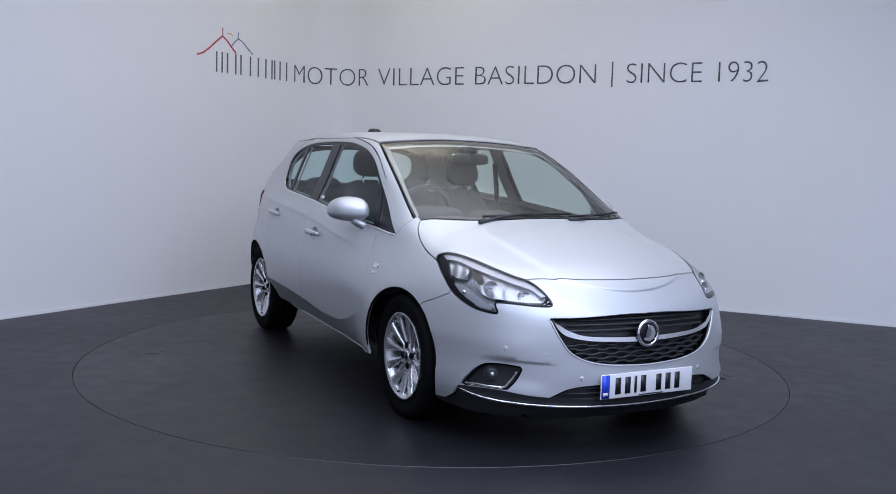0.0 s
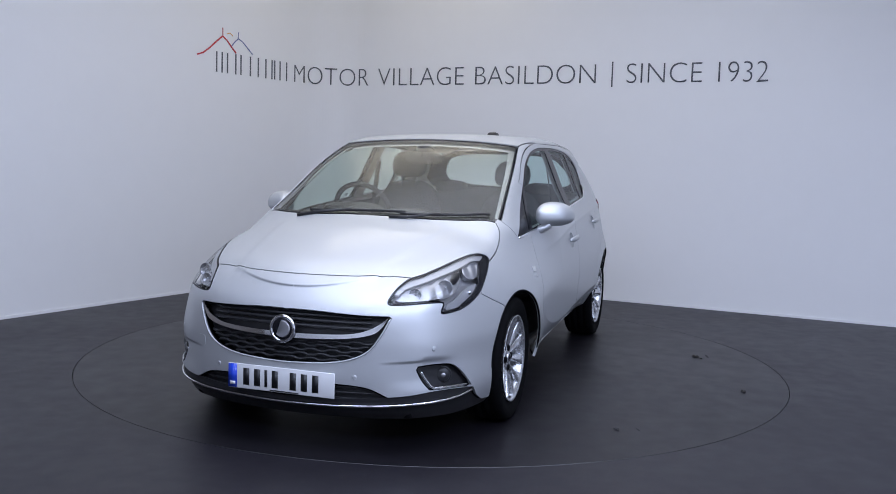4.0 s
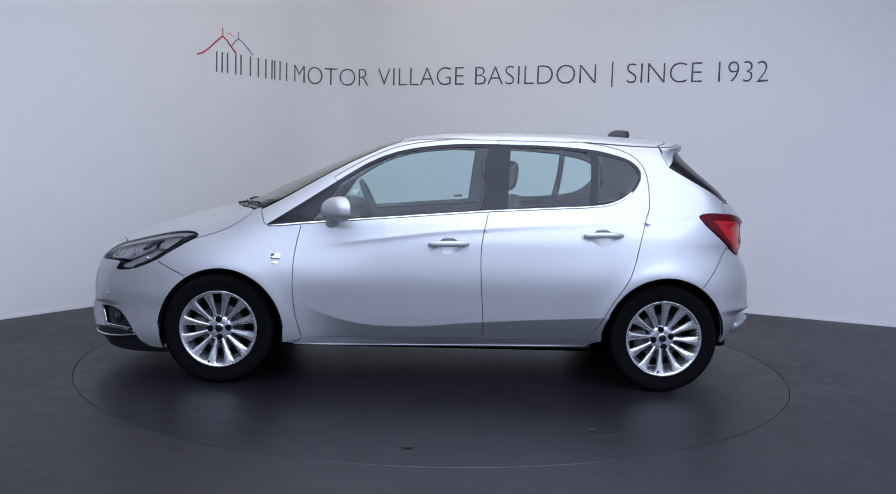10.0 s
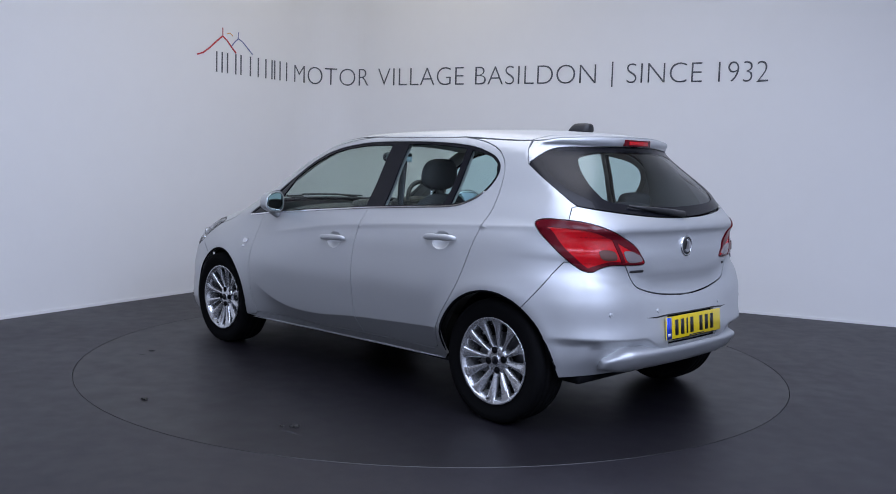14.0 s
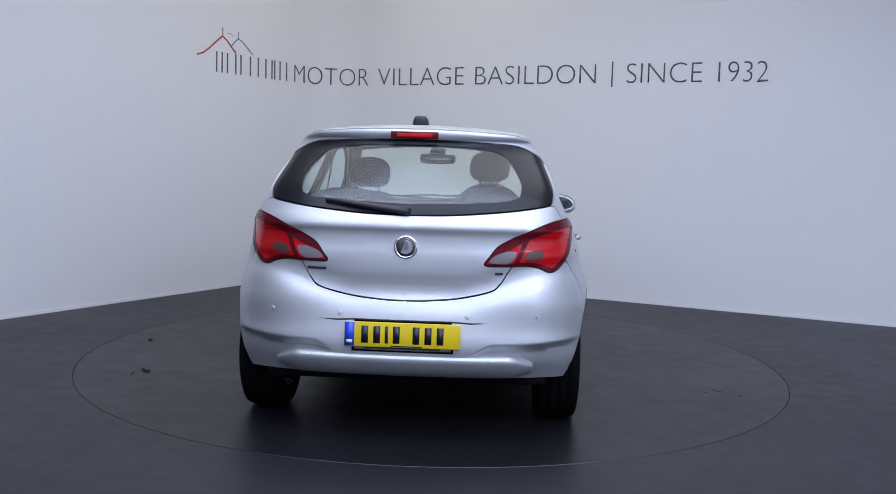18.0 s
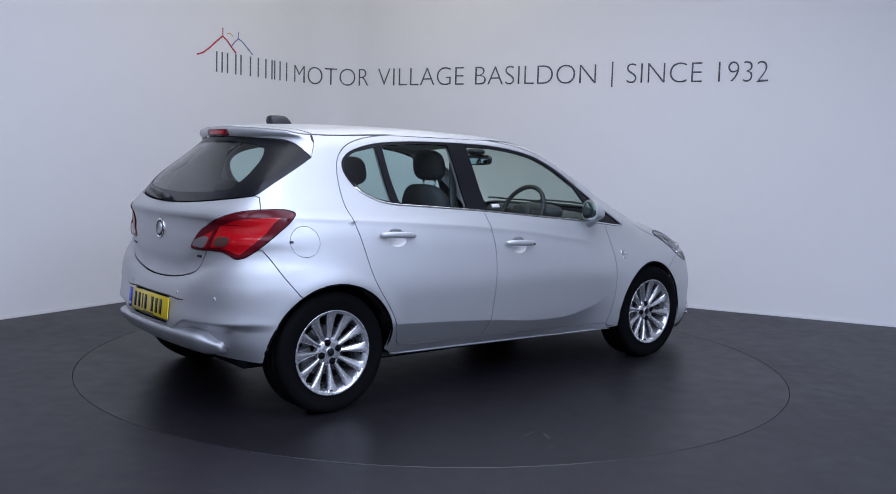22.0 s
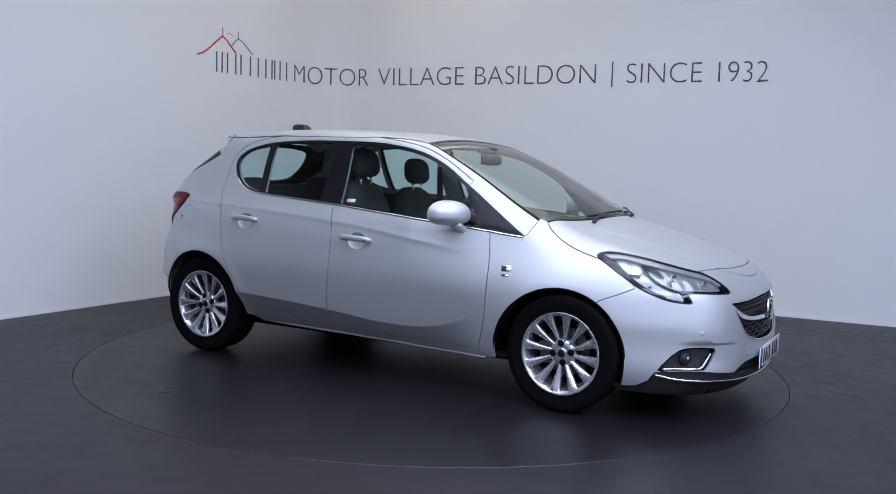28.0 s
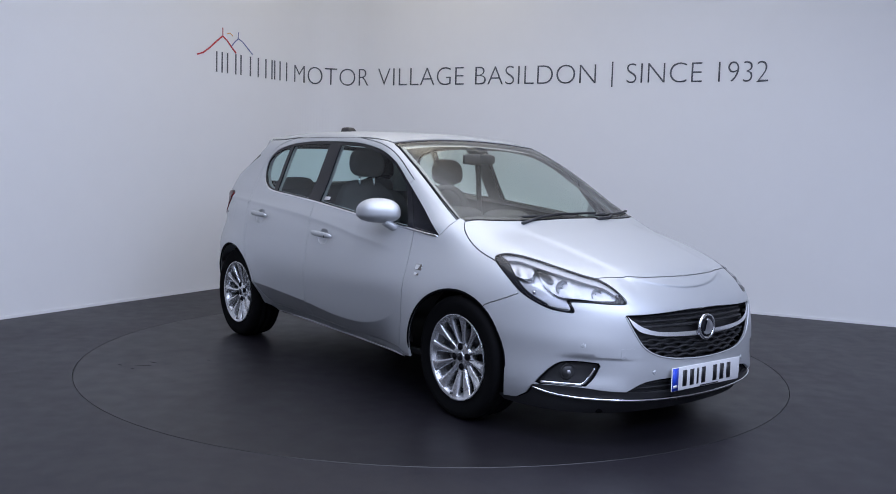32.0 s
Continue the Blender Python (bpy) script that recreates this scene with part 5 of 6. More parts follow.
# door handles
for k, (cx, cz) in enumerate(HANDLES):
    flank = (front_doors, rear_doors)[k]
    dish = lambda u, v, cx=cx, cz=cz: -0.022 * np.clip(1 - ((u - cx) / 0.062) ** 2 - ((v - cz + 0.004) / 0.048) ** 2, 0, 1) ** 0.6
    d = skin("side", np.array(bowl(cx, cz)), off=0.0, gap=-0.001, rim=0, step=0.009, lift=dish)
    for ob, s in zip(flank, (1, -1)):
        part("handle_bowl", skin_mesh("handle_bowl", d, M_PAINT, s), None, ob)

    def handle(cx=cx, cz=cz):
        pts = []
        for t in np.linspace(-1, 1, 13):
            q, n = at("side", cx + t * 0.112, cz + 0.004 - 0.004 * t)
            pts.append(q + n * (0.031 - 0.018 * abs(t) ** 4))
        return tube_bm(pts, 0.016, 12, [0.009, 0.0145, 0.016, 0.0165, 0.0165, 0.0165, 0.0165, 0.0165, 0.0165, 0.0165, 0.016, 0.014, 0.009], 0.62, up=(0, 1, 0))
    hs = both("door_handle", handle, M_PAINT, flank, "silver pull handle")
    if k == 0:
        part("lock", flipped(place(disc_bm(0.007, 0.003, 14), at("side", cx + 0.083, cz + 0.002)[0] + Vector((0, 0.045, 0)), (0, 1, 0.1))), M_STEEL, hs[1], "small steel lock")

# chrome belt strip, seal below it, roof ditch mouldings
BELT_ALL = np.vstack([BELT_N, BELT_F[1:], LIGHT_R[1:34]])
both("belt_strip", lambda: follow("side", BELT_ALL + [0, 0.0035], 0.0, 0.0068, 0.8), M_CHROME, label="chrome strip below the windows")
both("sill_strip", lambda: follow("side", np.array([(0.80, 0.236), (0.6, 0.226), (0.2, 0.227), (-0.28, 0.230), (-0.6, 0.232), (-0.86, 0.236)]), 0.003, 0.0055, 0.8), M_PAINT, label="thin bright sill edge")
both("roof_moulding", lambda: tube_bm([Vector(q) + Vector((0, 0, -0.002)) for q in onto("top", curve((0.25, 0.556), (0.0, 0.571), (-0.4, 0.578), (-0.9, 0.575), (-1.15, 0.565), (-1.265, 0.556)))], 0.0028, 6, flat=0.8), M_BLACK, label="black roof moulding")
# black sills and underbody
both("sill", lambda: merge(box_bm(-0.90, 0.86, 0.55, 0.675, 0.208, 0.240, 0.01)), M_BLACK, label="black lower sill")
part("underbody", merge(box_bm(-1.30, 1.80, -0.56, 0.56, 0.17, 0.24, 0.02), box_bm(-0.92, 0.86, -0.56, 0.56, 0.19, 0.25, 0.02), box_bm(1.6, 1.93, -0.55, 0.55, 0.14, 0.3, 0.03), box_bm(-1.70, -1.56, -0.50, 0.50, 0.27, 0.36, 0.03)), M_SEAL, car, "black underbody")
part("silencer", blob_bm(-1.56, 0.30, 0.275, 0.11, 0.20, 0.045, 3), M_SEAL, car, "dark exhaust silencer")


def liner(hx, width, rad):
    bm = bmesh.new()
    rows = []
    for i in range(25):
        a = math.radians(6) + math.radians(168) * i / 24
        rows.append([bm.verts.new((hx + rad * math.cos(a), y, HUB_Z - 0.01 + rad * math.sin(a))) for y in (0.735, 0.5)])
        rows[-1].append(bm.verts.new((hx + 0.05 * math.cos(a), 0.5, HUB_Z + 0.05 * math.sin(a))))
    for a, b in zip(rows, rows[1:]):
        bm.faces.new((a[0], a[1], b[1], b[0]))
        bm.faces.new((a[1], a[2], b[2], b[1]))
    return bm


both("front_arch_liner", lambda: liner(F_HUB - 0.01, 0.3, 0.37), M_SEAL, label="black wheel arch liner")
both("rear_arch_liner", lambda: liner(R_HUB, 0.3, 0.372), M_SEAL, label="black wheel arch liner")
for arch, nm in ((ARCH_F, "front_arch_edge"), (ARCH_R, "rear_arch_edge")):
    arc_pts = np.array([q for q in arch if q[1] > 0.27])
    arc_pts = arc_pts[np.argsort(-arc_pts[:, 0])]
    both(nm, lambda arc_pts=arc_pts: follow("side", arc_pts, -0.004, 0.006, 0.9), M_SEAL, label="dark arch edge")


# wheels
def wheel_parts():
    tyre = lathe_bm([(0.212, 0.088), (0.222, 0.093), (0.232, 0.094), (0.262, 0.1035), (0.285, 0.1030), (0.300, 0.096), (0.3065, 0.080), (0.308, 0.052), (0.302, 0.049), (0.302, 0.043), (0.3083, 0.040), (0.3085, 0.004), (0.302, 0.003), (0.302, -0.003), (0.3085, -0.004), (0.3083, -0.040), (0.302, -0.043), (0.302, -0.049), (0.308, -0.052), (0.3072, -0.07), (0.302, -0.09), (0.285, -0.102), (0.26, -0.103), (0.225, -0.093), (0.21, -0.088)], 72)
    rim = lathe_bm([(0.2055, 0.086), (0.214, 0.094), (0.2165, 0.098), (0.2145, 0.100), (0.207, 0.0965), (0.1985, 0.088), (0.192, 0.07), (0.186, 0.02), (0.184, -0.03), (0.19, -0.08), (0.205, -0.09)], 72)
    spokes = []
    for i in range(12):
        b = bmesh.new()
        prof = [(0.058, 0.0120, 0.062, 0.020), (0.078, 0.0115, 0.066, 0.020), (0.105, 0.0135, 0.0720, 0.020), (0.13, 0.0165, 0.0775, 0.019), (0.155, 0.0200, 0.0825, 0.018), (0.178, 0.0232, 0.0868, 0.016), (0.192, 0.0262, 0.0895, 0.014), (0.201, 0.033, 0.0915, 0.012), (0.2075, 0.044, 0.0935, 0.009)]
        rows = []
        for r, w, y, h in prof:
            k = min(1.0, max(0.0, (0.2075 - r) / 0.05))
            rows.append([b.verts.new(q) for q in ((-w, y - h * 1.6, r), (-w, y - h * 0.22 * k, r), (-w * 0.72, y + 0.001, r), (-w * 0.15, y + 0.0035 * k, r), (w * 0.72, y - h * 0.45 * k, r), (w, y - h * 0.70 * k, r), (w, y - h * 1.6, r))])
        for p, q in zip(rows, rows[1:]):
            for k in range(6):
                b.faces.new((p[k], p[k + 1], q[k + 1], q[k]))
            b.faces.new((p[6], p[0], q[0], q[6]))
        bmesh.ops.recalc_face_normals(b, faces=b.faces[:])
        b.transform(Matrix.Rotation(2 * math.pi * (i + 0.5) / 12, 4, "Y"))
        spokes.append(b)
    hub = lathe_bm([(0.074, 0.02), (0.074, 0.048), (0.070, 0.058), (0.060, 0.0645), (0.045, 0.067), (0.034, 0.0665), (0.0005, 0.066)], 40)
    cap = lathe_bm([(0.0265, 0.06), (0.0265, 0.0705), (0.024, 0.0730), (0.0005, 0.0740)], 32)
    capf = lathe_bm([(0.0205, 0.0735), (0.020, 0.0752), (0.0005, 0.0752)], 28)
    nuts = []
    for i in range(4):
        a = math.pi / 2 * i
        n = lathe_bm([(0.0175, 0.055), (0.0175, 0.0690), (0.0150, 0.0700), (0.0140, 0.0675), (0.0105, 0.0675), (0.0100, 0.0735), (0.0005, 0.0745)], 16)
        n.transform(Matrix.Translation((0.050 * math.cos(a), 0, 0.050 * math.sin(a))))
        nuts.append(n)
    disc = lathe_bm([(0.06, 0.0), (0.128, 0.0), (0.13, -0.004), (0.13, -0.02), (0.06, -0.02)], 48)
    back = lathe_bm([(0.18, -0.03), (0.0005, -0.035)], 40)
    cal = box_bm(0.07, 0.15, -0.045, 0.02, -0.06, 0.06, 0.012)
    valve = tube_bm([(0.06, 0.085, -0.183), (0.061, 0.1, -0.181)], 0.005, 8)
    return [("tyre", tyre, M_RUBBER, "black rubber tyre"), ("rim", rim, M_ALLOY, "silver alloy rim"), ("hub", hub, M_ALLOY, ""), ("centre_cap", cap, M_ALLOY, ""), ("cap_field", capf, M_BLACK_GLOSS, "dark round cap field"),
            ("brake_disc", disc, M_STEEL, "grey steel brake disc"), ("wheel_back", back, M_SEAL, ""), ("brake_caliper", cal, M_LAMP_BODY, "dark brake caliper"), ("valve", valve, M_BLACK, "")] + [("spoke", b, M_ALLOY, "") for b in spokes] + [("wheel_nut", b, M_SEAL, "dark wheel nut") for b in nuts]


WHEEL = [(nm, mesh_of(nm, bm, mt), lb) for nm, bm, mt, lb in wheel_parts()]
for nm, hx, side, spin in (("front_wheel", F_HUB, 1, 3), ("front_wheel", F_HUB, -1, 8), ("rear_wheel", R_HUB, 1, 12), ("rear_wheel", R_HUB, -1, 17)):
    w = new(nm)
    w.parent = car
    w.matrix_local = pose(hx, side * 0.726, HUB_Z, 0, spin, 0 if side > 0 else 180)
    tagged(w, "alloy wheel with twelve spokes and a black tyre")
    for pn, me, lb in WHEEL:
        ob = new(pn, me)
        ob.parent = w
        if lb:
            tagged(ob, lb)


# mirrors
def mirror_shape(x, y, z):
    k = (1 - 0.30 * max(0.0, x / 0.105) ** 2) * (1.02 - 0.28 * max(0.0, (y + 0.02) / 0.118) ** 1.8)
    return x * (1 - 0.22 * max(0.0, y / 0.098)) - 0.42 * y, y, z * k * (0.68 if z < 0 else 1.0)


def pane_shape(x, y, z):
    return x, y * (1.02 - 0.28 * max(0.0, (0.02 - x) / 0.118) ** 1.8) * (0.68 if y < 0 else 1.0), z


def mirror_cap():
    bm = blob_bm(0.545, 0.864, 0.986, 0.105, 0.098, 0.080, 2.9, 40, 28, mirror_shape)
    bmesh.ops.bisect_plane(bm, geom=bm.verts[:] + bm.edges[:] + bm.faces[:], plane_co=(0.53, 0.864, 0), plane_no=(1, 0.42, 0), clear_inner=True)
    bmesh.ops.bisect_plane(bm, geom=bm.verts[:] + bm.edges[:] + bm.faces[:], plane_co=(0, 0, 0.964), plane_no=(0, 0, 1), clear_inner=True)
    return bm


def mirror_base():
    bm = blob_bm(0.545, 0.864, 0.985, 0.103, 0.096, 0.078, 2.9, 40, 28, mirror_shape)
    bmesh.ops.bisect_plane(bm, geom=bm.verts[:] + bm.edges[:] + bm.faces[:], plane_co=(0.53, 0.864, 0), plane_no=(1, 0.42, 0), clear_inner=True)
    bmesh.ops.bisect_plane(bm, geom=bm.verts[:] + bm.edges[:] + bm.faces[:], plane_co=(0, 0, 0.9655), plane_no=(0, 0, 1), clear_outer=True)
    return bm


caps = both("door_mirror", mirror_cap, M_PAINT, label="silver door mirror")
both("mirror_base", mirror_base, M_PAINT, caps)
both("mirror_stalk", lambda: tube_bm([(0.61, 0.755, 0.902), (0.605, 0.80, 0.915), (0.595, 0.845, 0.945)], 0.03, 12, [0.036, 0.030, 0.034], 0.75), M_PAINT, caps)
both("mirror_glass", lambda: place(blob_bm(0, 0, 0, 0.094, 0.069, 0.006, 3.0, shape=pane_shape), (0.530, 0.864, 0.986), (-1, -0.42, 0.0)), M_MIRROR, caps, "mirror glass")
both("mirror_bezel", lambda: place(blob_bm(0, 0, 0, 0.104, 0.0765, 0.007, 2.9, shape=pane_shape), (0.534, 0.864, 0.986), (-1, -0.42, 0.0)), M_PAINT, caps, "silver bezel")

# side badges, aerial, washer nozzles, wipers
both("side_badge", lambda: place(merge(box_bm(-0.027, 0.027, -0.016, 0.016, 0, 0.004, 0.003), box_bm(-0.019, 0.019, -0.044, -0.030, 0, 0.003, 0.001)), *at("side", 0.908, 0.725)), M_CHROME, wings, "small chrome side badge")


def fin_shape(x, y, z):
    k = 0.5 - z / 0.06
    return x * (0.66 + 0.34 * k) - 0.012 * (z / 0.03), y * (0.62 + 0.38 * k), z


part("aerial", blob_bm(-1.155, 0, 1.480, 0.078, 0.048, 0.027, 4.0, 28, 14, fin_shape), M_BLACK, car, "black stub aerial housing")


def wiper(y0, x0, y1):
    a = onto("top", np.array([(x0 + 0.02, y0)]), 0.006)[0]
    foot = spline([(0.0, 1.207), (0.28, 1.187), (0.50, 1.122), (0.668, 1.037)])
    line = np.array([(float(foot(abs(y))) - 0.012 - 0.02 * k / 11, y) for k, y in enumerate(np.linspace(y0 + (y1 - y0) * 0.08, y1, 12))])
    blade = onto("top", line, 0.006)
    arm = [Vector(a), Vector(onto("top", np.array([(x0 + 0.005, y0 + (y1 - y0) * 0.2)]), 0.010)[0]), Vector(onto("top", line[5:6], 0.010)[0])]
    return merge(tube_bm(arm, 0.008, 8, [0.010, 0.008, 0.005]), tube_bm([Vector(q) for q in blade], 0.0055, 6, flat=1.3))


part("windscreen_wiper", wiper(-0.40, 1.195, 0.20), M_BLACK, car, "black windscreen wiper")
part("windscreen_wiper", wiper(0.14, 1.22, 0.62), M_BLACK, car, "black windscreen wiper")
COWL = loop(curve((1.228, 0), (1.208, 0.28), (1.143, 0.50), (1.064, 0.655)), curve((1.02, 0.668), (1.09, 0.50), (1.155, 0.28), (1.175, 0)))
piece("cowl", "top", COWL, [M_BLACK, M_BLACK], off=-0.012, half=True, gap=0, rim=0.01, flange=False, label="black plastic cowl below the windscreen")


# ---- the cabin ----
part("cabin_floor", box_bm(-1.7, 1.05, -0.66, 0.66, 0.24, 0.30, 0.02), M_SEAL, car, "dark cabin floor carpet")
part("bulkhead", box_bm(1.0, 1.06, -0.62, 0.62, 0.28, 0.90, 0.02), M_SEAL, car, "dark bulkhead")
part("rear_bulkhead", box_bm(-1.72, -1.68, -0.56, 0.56, 0.28, 0.88, 0.02), M_SEAL, car, "dark boot trim")


def dash_shape(x, y, z):
    lift_z = 0.02 * math.exp(-((y + 0.36) / 0.16) ** 2) if z > 0 else 0
    return x, y, z + lift_z - 0.06 * (y / 0.66) ** 2 * (1 if x > 0 else 0.4)


part("dashboard", merge(blob_bm(0.80, 0, 0.86, 0.30, 0.66, 0.10, 3.4, 40, 16, dash_shape), blob_bm(0.58, -0.36, 0.965, 0.11, 0.19, 0.055, 2.6), blob_bm(0.64, 0, 0.72, 0.13, 0.16, 0.28, 4)), M_DASH, car, "dark grey dashboard")
sw = part("steering_wheel", place(ring_bm(0.178, 0.0155, 44, 10), (0.44, -0.36, 0.965), (-0.90, 0, 0.43)), M_DASH, car, "black steering wheel")
part("wheel_boss", place(merge(blob_bm(0, 0, -0.01, 0.068, 0.058, 0.028), box_bm(-0.17, 0.17, -0.018, 0.018, -0.018, -0.004, 0.006), box_bm(-0.022, 0.022, -0.17, 0, -0.018, -0.004, 0.006)), (0.44, -0.36, 0.965), (-0.90, 0, 0.43)), M_DASH, sw)


def seat(x, y, top):
    """A front seat with its headrest."""
    def lean(px, py, pz):
        return px - 0.20 * (pz + 0.3) - 0.02 * math.cos(py / 0.24 * 1.5), py * (1 - 0.10 * max(0.0, pz / 0.3)), pz
    back = part("front_seat", merge(blob_bm(x + 0.10, y, top - 0.47, 0.075, 0.25, 0.36, 3.2, 28, 20, lean), blob_bm(x + 0.30, y, 0.50, 0.28, 0.25, 0.09, 3.2)), M_CLOTH, car, "dark cloth front seat")
    part("headrest", blob_bm(x, y, top, 0.055, 0.122, 0.090, 3.0, 28, 18, lambda a, b, c: (a - 0.12 * c - 0.012 * math.cos(b / 0.12 * 1.4), b * (1 - 0.10 * max(0, c / 0.09)), c)), M_CLOTH, back, "dark cloth headrest")
    for dy in (-0.055, 0.055):
        part("headrest_post", tube_bm([(x + 0.005, y + dy, top - 0.20), (x, y + dy, top - 0.05)], 0.007, 8), M_CHROME, back, "chrome headrest post")


seat(-0.405, 0.36, 1.20)
seat(-0.34, -0.36, 1.25)
bench = part("rear_bench", merge(blob_bm(-1.23, 0, 0.78, 0.09, 0.62, 0.30, 4, 36, 18, lambda a, b, c: (a - 0.25 * c, b, c)), blob_bm(-0.95, 0, 0.50, 0.30, 0.62, 0.10, 4)), M_CLOTH, car, "dark cloth rear bench")
for y in (-0.36, 0.36):
    part("rear_headrest", blob_bm(-1.28, y, 1.075, 0.05, 0.13, 0.055, 3), M_CLOTH, bench, "low dark rear headrest")
part("parcel_shelf", box_bm(-1.70, -1.30, -0.54, 0.54, 0.985, 1.005, 0.006), M_DASH, car, "dark parcel shelf")
for nm, lp, of in (("door_card", loop(np.array([(0.80, 0.90), (-0.28, 0.99), (-0.28, 0.30), (0.78, 0.30)])), -0.075), ("rear_door_card", loop(np.array([(-0.26, 0.985), (-1.10, 1.035), (-1.12, 0.70), (-0.95, 0.45), (-0.85, 0.30), (-0.26, 0.30)])), -0.075), ("boot_trim", loop(np.array([(-1.12, 1.03), (-1.62, 1.02), (-1.64, 0.66), (-1.10, 0.66)])), -0.075)):
    piece(nm, "side", lp, [M_DASH, M_DASH], off=of, gap=0, rim=0, step=0.08, label="dark inner trim")
FRONT_HOLE = loop(curve((0.925, 0.903), (0.51, 0.941), (0.19, 0.970), (-0.236, 1.008)), curve((-0.24, 1.02), (-0.256, 1.2), (-0.272, 1.36)), curve((-0.279, 1.366), (-0.05, 1.36), (0.205, 1.322), (0.39, 1.254), (0.56, 1.152)), curve((0.628, 1.112), (0.80, 0.994), (0.928, 0.914)))
piece("rear_pillar_trim", "side", loop(np.array([(-1.17, 1.36), (-1.33, 1.35), (-1.40, 1.27), (-1.50, 1.12), (-1.55, 1.02), (-1.13, 1.02), (-1.19, 1.15)])), [M_PILLAR, M_PILLAR], off=-0.045, gap=0, rim=0, step=0.05, label="pale grey inner rear pillar trim")
piece("pillar_trim", "side", SURROUND, [M_PILLAR, M_PILLAR], [FRONT_HOLE, shrink(REAR_PANE, -0.004), shrink(TIP_PANE, -0.004)], off=-0.035, gap=-0.02, rim=0, step=0.05, label="pale grey inner pillar trim")
piece("roof_lining", "top", loop(curve((0.25, 0), (0.26, 0.3), (0.28, 0.51)), curve((0.22, 0.545), (-0.4, 0.565), (-0.9, 0.56), (-1.36, 0.52)), curve((-1.40, 0.5), (-1.42, 0)))  , [M_LINING, M_LINING], off=-0.035, half=True, gap=0, rim=0, step=0.08, label="grey fabric roof lining")
piece("screen_pillar_trim", "top", loop(curve((0.98, 0.650), (0.80, 0.628), (0.50, 0.586), (0.28, 0.542)), curve((0.28, 0.505), (0.50, 0.555), (0.80, 0.604), (0.98, 0.630))), [M_PILLAR, M_PILLAR], off=-0.024, gap=0, rim=0, step=0.03, label="pale grey inner windscreen pillar trim")
mir = part("inside_mirror", blob_bm(0.37, 0, 1.293, 0.018, 0.125, 0.036, 3.4, 28, 14), M_BLACK, car, "black inside mirror")
part("mirror_foot", merge(tube_bm([(0.38, 0, 1.30), (0.375, 0, 1.345)], 0.012, 10), blob_bm(0.34, 0, 1.346, 0.06, 0.055, 0.022)), M_BLACK, mir, "black sensor housing")
part("mirror_pane", box_bm(0.351, 0.354, -0.115, 0.115, 1.263, 1.323, 0.001), M_MIRROR, mir, "mirror glass")
both("seat_belt", lambda: tube_bm([(-0.36, 0.60, 1.27), (-0.38, 0.64, 1.0), (-0.39, 0.70, 0.6)], 0.022, 6, flat=0.12), M_BLACK, label="dark seat belt")
part("window_sticker", flipped(place(box_bm(-0.030, 0.030, -0.011, 0.011, 0, 0.0006), *at("side", -0.16, 1.030, -0.006))), M_PLATE_W, car, "small pale window sticker")


# ---- lettering and mark on the wall ----
BASE_Z, CAP = 2.046, 0.190
LETTER_OFF = 0.004


def bent_text(text, s0, s1, parent, name="word"):
    """A word on the wall from s0 to s1, bent with it."""
    cu = bpy.data.curves.new("t", "FONT")
    cu.body, cu.extrude, cu.offset, cu.resolution_u = text, 0.0, -0.021, 6
    tmp = bpy.data.objects.new("t", cu)
    scene.collection.objects.link(tmp)
    me = bpy.data.meshes.new_from_object(tmp.evaluated_get(bpy.context.evaluated_depsgraph_get()))
    bpy.data.objects.remove(tmp)
    bpy.data.curves.remove(cu)
    xs = [v.co.x for v in me.vertices]
    lo, hi = min(xs), max(xs)
    cap = 0.7
    bm = bmesh.new()
    bm.from_mesh(me)
    bpy.data.meshes.remove(me)
    bmesh.ops.remove_doubles(bm, verts=bm.verts[:], dist=1e-5)
    r = bmesh.ops.extrude_face_region(bm, geom=bm.faces[:])
    front = {v for v in r["geom"] if isinstance(v, bmesh.types.BMVert)}
    for v in bm.verts:
        s = wall_s(s0 + (v.co.x - lo) / (hi - lo) * (s1 - s0))
        v.co = on_wall(s, BASE_Z + v.co.y / cap * CAP, LETTER_OFF if v in front else 0.0005)
    bmesh.ops.recalc_face_normals(bm, faces=bm.faces[:])
    return part(name, bm, M_LETTER, parent, smooth=False)


def wall_bar(name, line, width, mat, parent, label=""):
    """A flat stroke on the wall along (s, z) points."""
    bm = bmesh.new()
    pts = [Vector((s, z, 0)) for s, z in line]
    rows = []
    for i, p in enumerate(pts):
        d = (pts[min(i + 1, len(pts) - 1)] - pts[max(i - 1, 0)]).normalized()
        w = Vector((-d.y, d.x, 0)) * width / 2
        rows.append([bm.verts.new(on_wall(wall_s(q.x), q.y, o)) for q, o in ((p + w, 0.0006), (p + w, 0.004), (p - w, 0.004), (p - w, 0.0006))])
    for a, b in zip(rows, rows[1:]):
        for k in range(4):
            bm.faces.new((a[k], a[(k + 1) % 4], b[(k + 1) % 4], b[k]))
    bm.faces.new(rows[0])
    bm.faces.new(rows[-1])
    bmesh.ops.recalc_face_normals(bm, faces=bm.faces[:])
    return part(name, bm, mat, parent, label, smooth=False)


sign = thing("wall_lettering", "dark grey thin lettering fixed high on the white wall", "lettering")
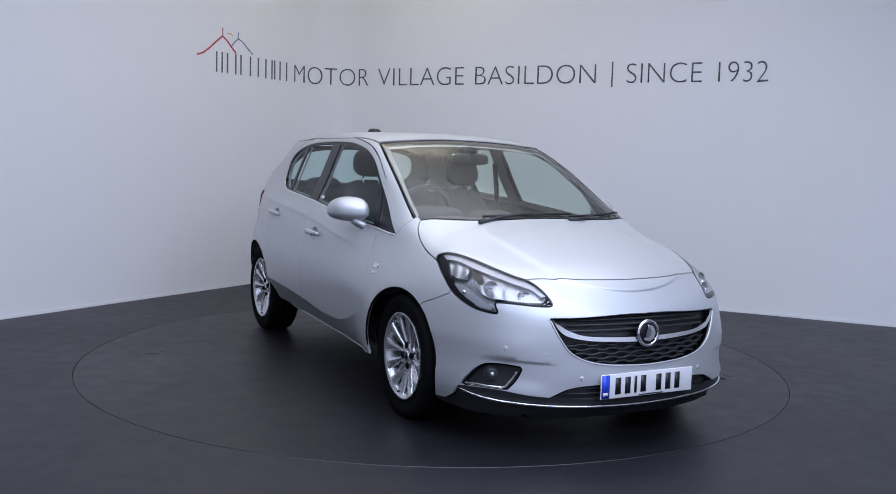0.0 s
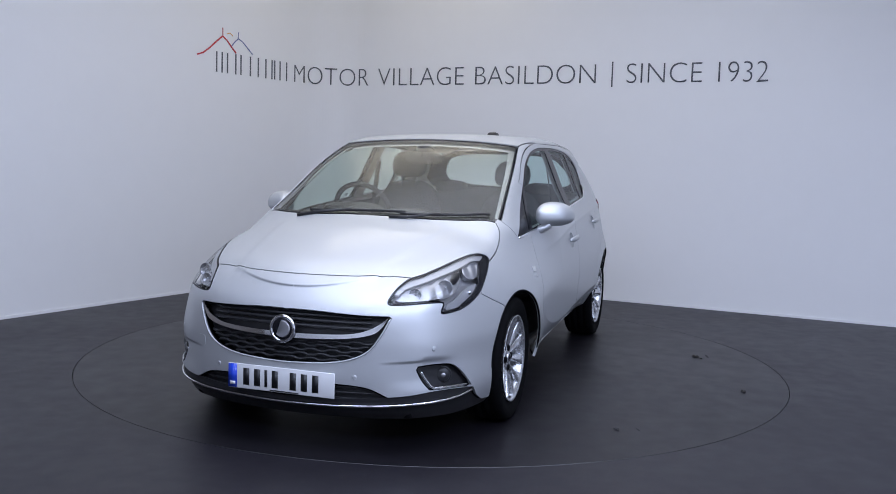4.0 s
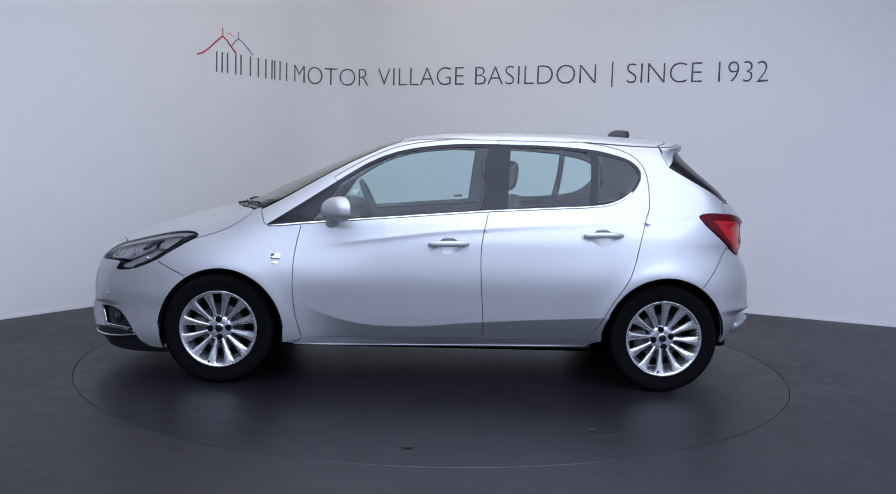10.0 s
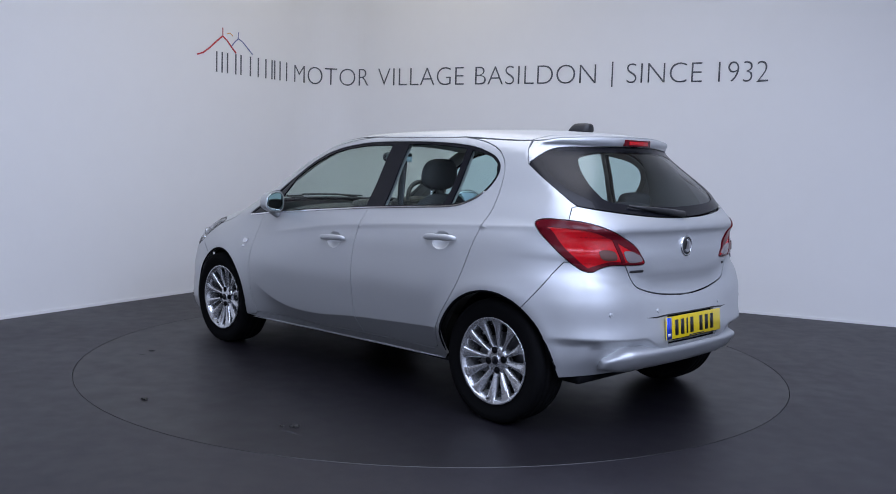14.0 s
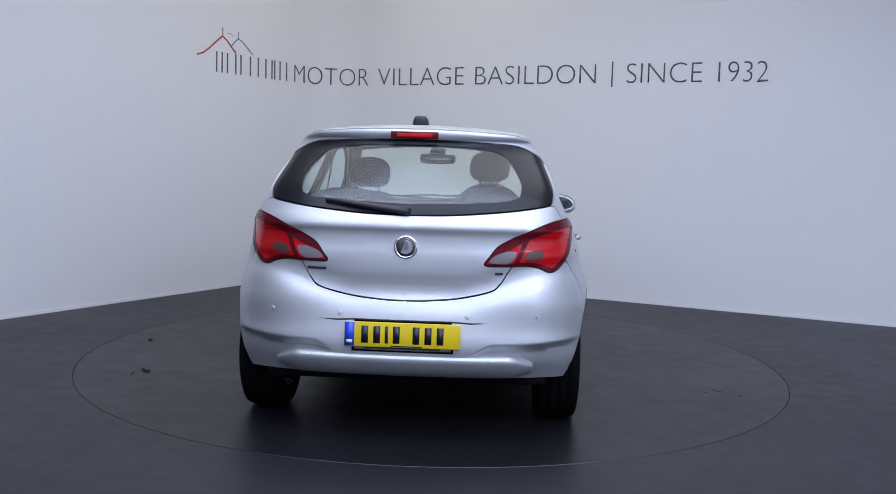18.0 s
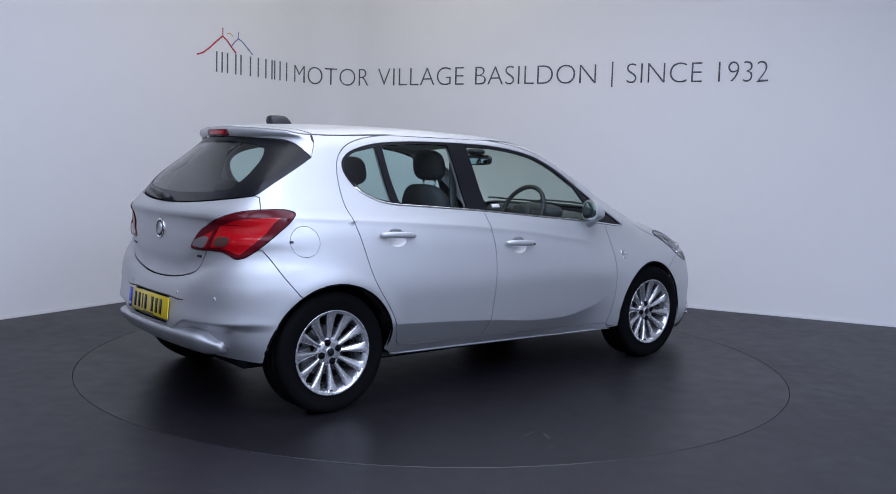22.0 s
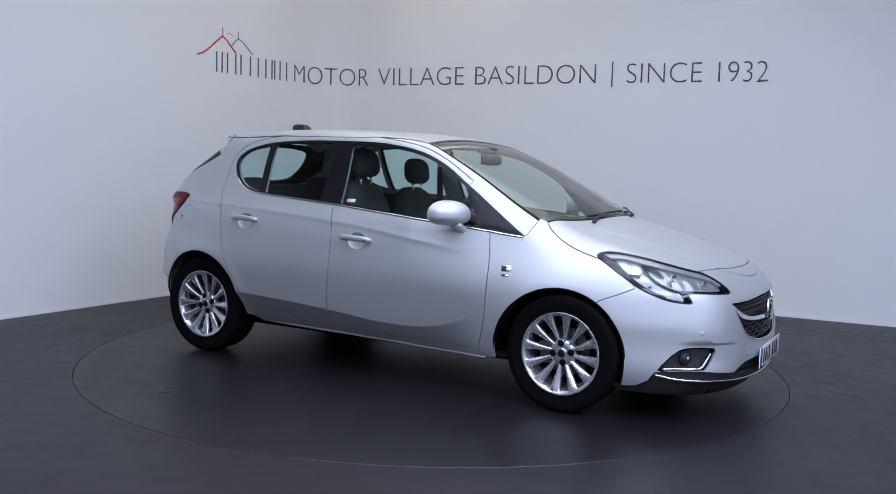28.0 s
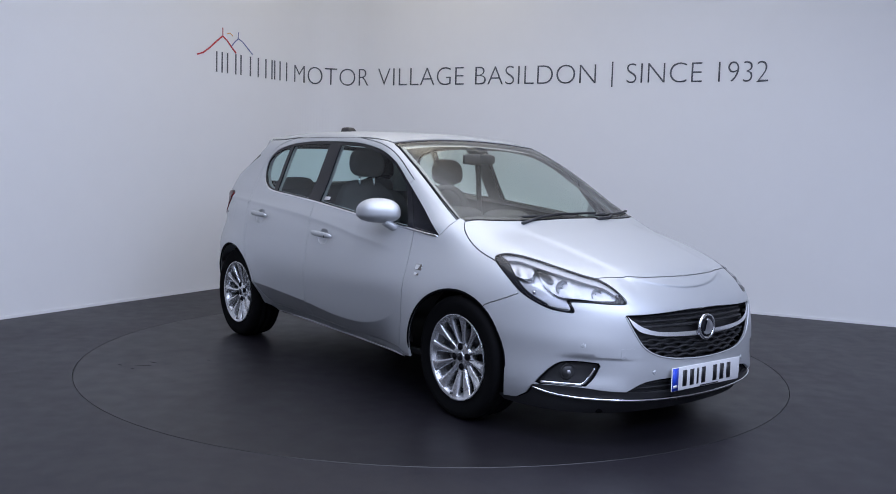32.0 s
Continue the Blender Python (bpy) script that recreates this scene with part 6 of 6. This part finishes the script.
# the firm's name stands as plain bars of its height and colour
for a, b in ((-1.56, -1.43), (-1.42, -1.25), (-1.24, -1.05), (-1.00, -0.83), (-0.80, -0.70), (-0.68, -0.52)):
    m = (a + b) / 2
    for s in (a + 0.03, b - 0.03):
        wall_bar("bar", [(s, BASE_Z), (s, BASE_Z + CAP)], 0.015, M_LETTER, sign, "plain grey bar")
for text, a, b in (("MOTOR", -0.428, 0.44), ("VILLAGE", 0.558, 1.554), ("BASILDON", 1.680, 2.925), ("SINCE", 3.220, 3.907), ("1932", 4.05, 4.473)):
    bent_text(text, a, b, sign)
wall_bar("divider", [(3.083, 2.012), (3.083, 2.248)], 0.013, M_LETTER, sign)
mark = thing("wall_mark", "thin red and blue peaked line mark on the white wall", "wall mark")
wall_bar("red_peak", [(-1.775, 2.180), (-1.70, 2.205), (-1.62, 2.258), (-1.53, 2.330), (-1.455, 2.384), (-1.40, 2.352), (-1.33, 2.288), (-1.277, 2.245)], 0.014, M_RED_LINE, mark, "thin red peaked line")
wall_bar("blue_peak", [(-1.345, 2.298), (-1.30, 2.345), (-1.248, 2.386), (-1.19, 2.362), (-1.12, 2.310), (-1.05, 2.258)], 0.010, M_BLUE_LINE, mark, "thin grey-blue peaked line")
wall_bar("red_post", [(-1.453, 2.384), (-1.453, 2.462)], 0.008, M_RED_LINE, mark)
wall_bar("blue_post", [(-1.248, 2.386), (-1.248, 2.446)], 0.007, M_BLUE_LINE, mark)
wall_bar("orange_peak", [(-1.40, 2.41), (-1.36, 2.425), (-1.32, 2.40)], 0.008, M_ORANGE_LINE, mark)


# ---- bits on the turntable ----
LITTER = []


def flake(rad, lift, seed, steps=14):
    """A small curled flake with a ragged outline."""
    rnd = random.Random(seed)
    bm = bmesh.new()
    rim_lo, rim_hi = [], []
    for i in range(steps):
        a = 2 * math.pi * i / steps
        r = rad * rnd.uniform(0.55, 1.0) * (1.0 if i % 2 else 0.8)
        z = lift * rnd.uniform(0.15, 1.0)
        rim_lo.append(bm.verts.new((r * math.cos(a), 0.6 * r * math.sin(a), z * 0.2)))
        rim_hi.append(bm.verts.new((r * 0.92 * math.cos(a), 0.55 * r * math.sin(a), z + 0.0015)))
    c = bm.verts.new((0, 0, lift * 0.6 + 0.002))
    d = bm.verts.new((0, 0, 0.0))
    for i in range(steps):
        j = (i + 1) % steps
        bm.faces.new((rim_lo[i], rim_lo[j], rim_hi[j], rim_hi[i]))
        bm.faces.new((rim_hi[i], rim_hi[j], c))
        bm.faces.new((rim_lo[j], rim_lo[i], d))
    bmesh.ops.recalc_face_normals(bm, faces=bm.faces[:])
    return bm


for k, (x, y, rad, lift, turn) in enumerate(((0.14, 1.95, 0.030, 0.010, 20), (-0.745, 1.63, 0.034, 0.012, 70), (-0.70, 1.67, 0.020, 0.006, 10), (1.205, 1.375, 0.026, 0.005, 40))):
    ob = tagged(new("dry_leaf", mesh_of("dry_leaf", flake(rad, lift, k + 3), M_LEAF if k != 3 else M_DUST, False)), "small dark dry leaf scrap lying on the turntable" if k != 3 else "small pale dry scrap lying on the turntable", "leaf scrap", "scraps on the turntable")
    LITTER.append((ob, pose(x, y, 0.0005, 0, 0, turn)))
for k, (x, y, sx, sy, turn) in enumerate(((-0.71, -1.61, 0.045, 0.012, 20), (-0.66, -1.68, 0.06, 0.014, 60), (-0.75, -1.80, 0.025, 0.010, 10), (-0.62, -1.77, 0.02, 0.008, 0), (-0.80, 1.70, 0.09, 0.010, 15), (1.16, 1.47, 0.04, 0.008, 30), (-0.60, -1.30, 0.02, 0.006, 30))):
    bm = flake(1.0, 0.0, k + 20, 18)
    for v in bm.verts:
        v.co = Vector((v.co.x * sx, v.co.y * sy * 1.6, 0.0006 if v.co.z > 0.001 else 0.0002))
    bm.transform(pose(x, y, 0, 0, 0, turn))
    part("scuff", bm, M_DUST, table, "pale dusty scuff", smooth=False)


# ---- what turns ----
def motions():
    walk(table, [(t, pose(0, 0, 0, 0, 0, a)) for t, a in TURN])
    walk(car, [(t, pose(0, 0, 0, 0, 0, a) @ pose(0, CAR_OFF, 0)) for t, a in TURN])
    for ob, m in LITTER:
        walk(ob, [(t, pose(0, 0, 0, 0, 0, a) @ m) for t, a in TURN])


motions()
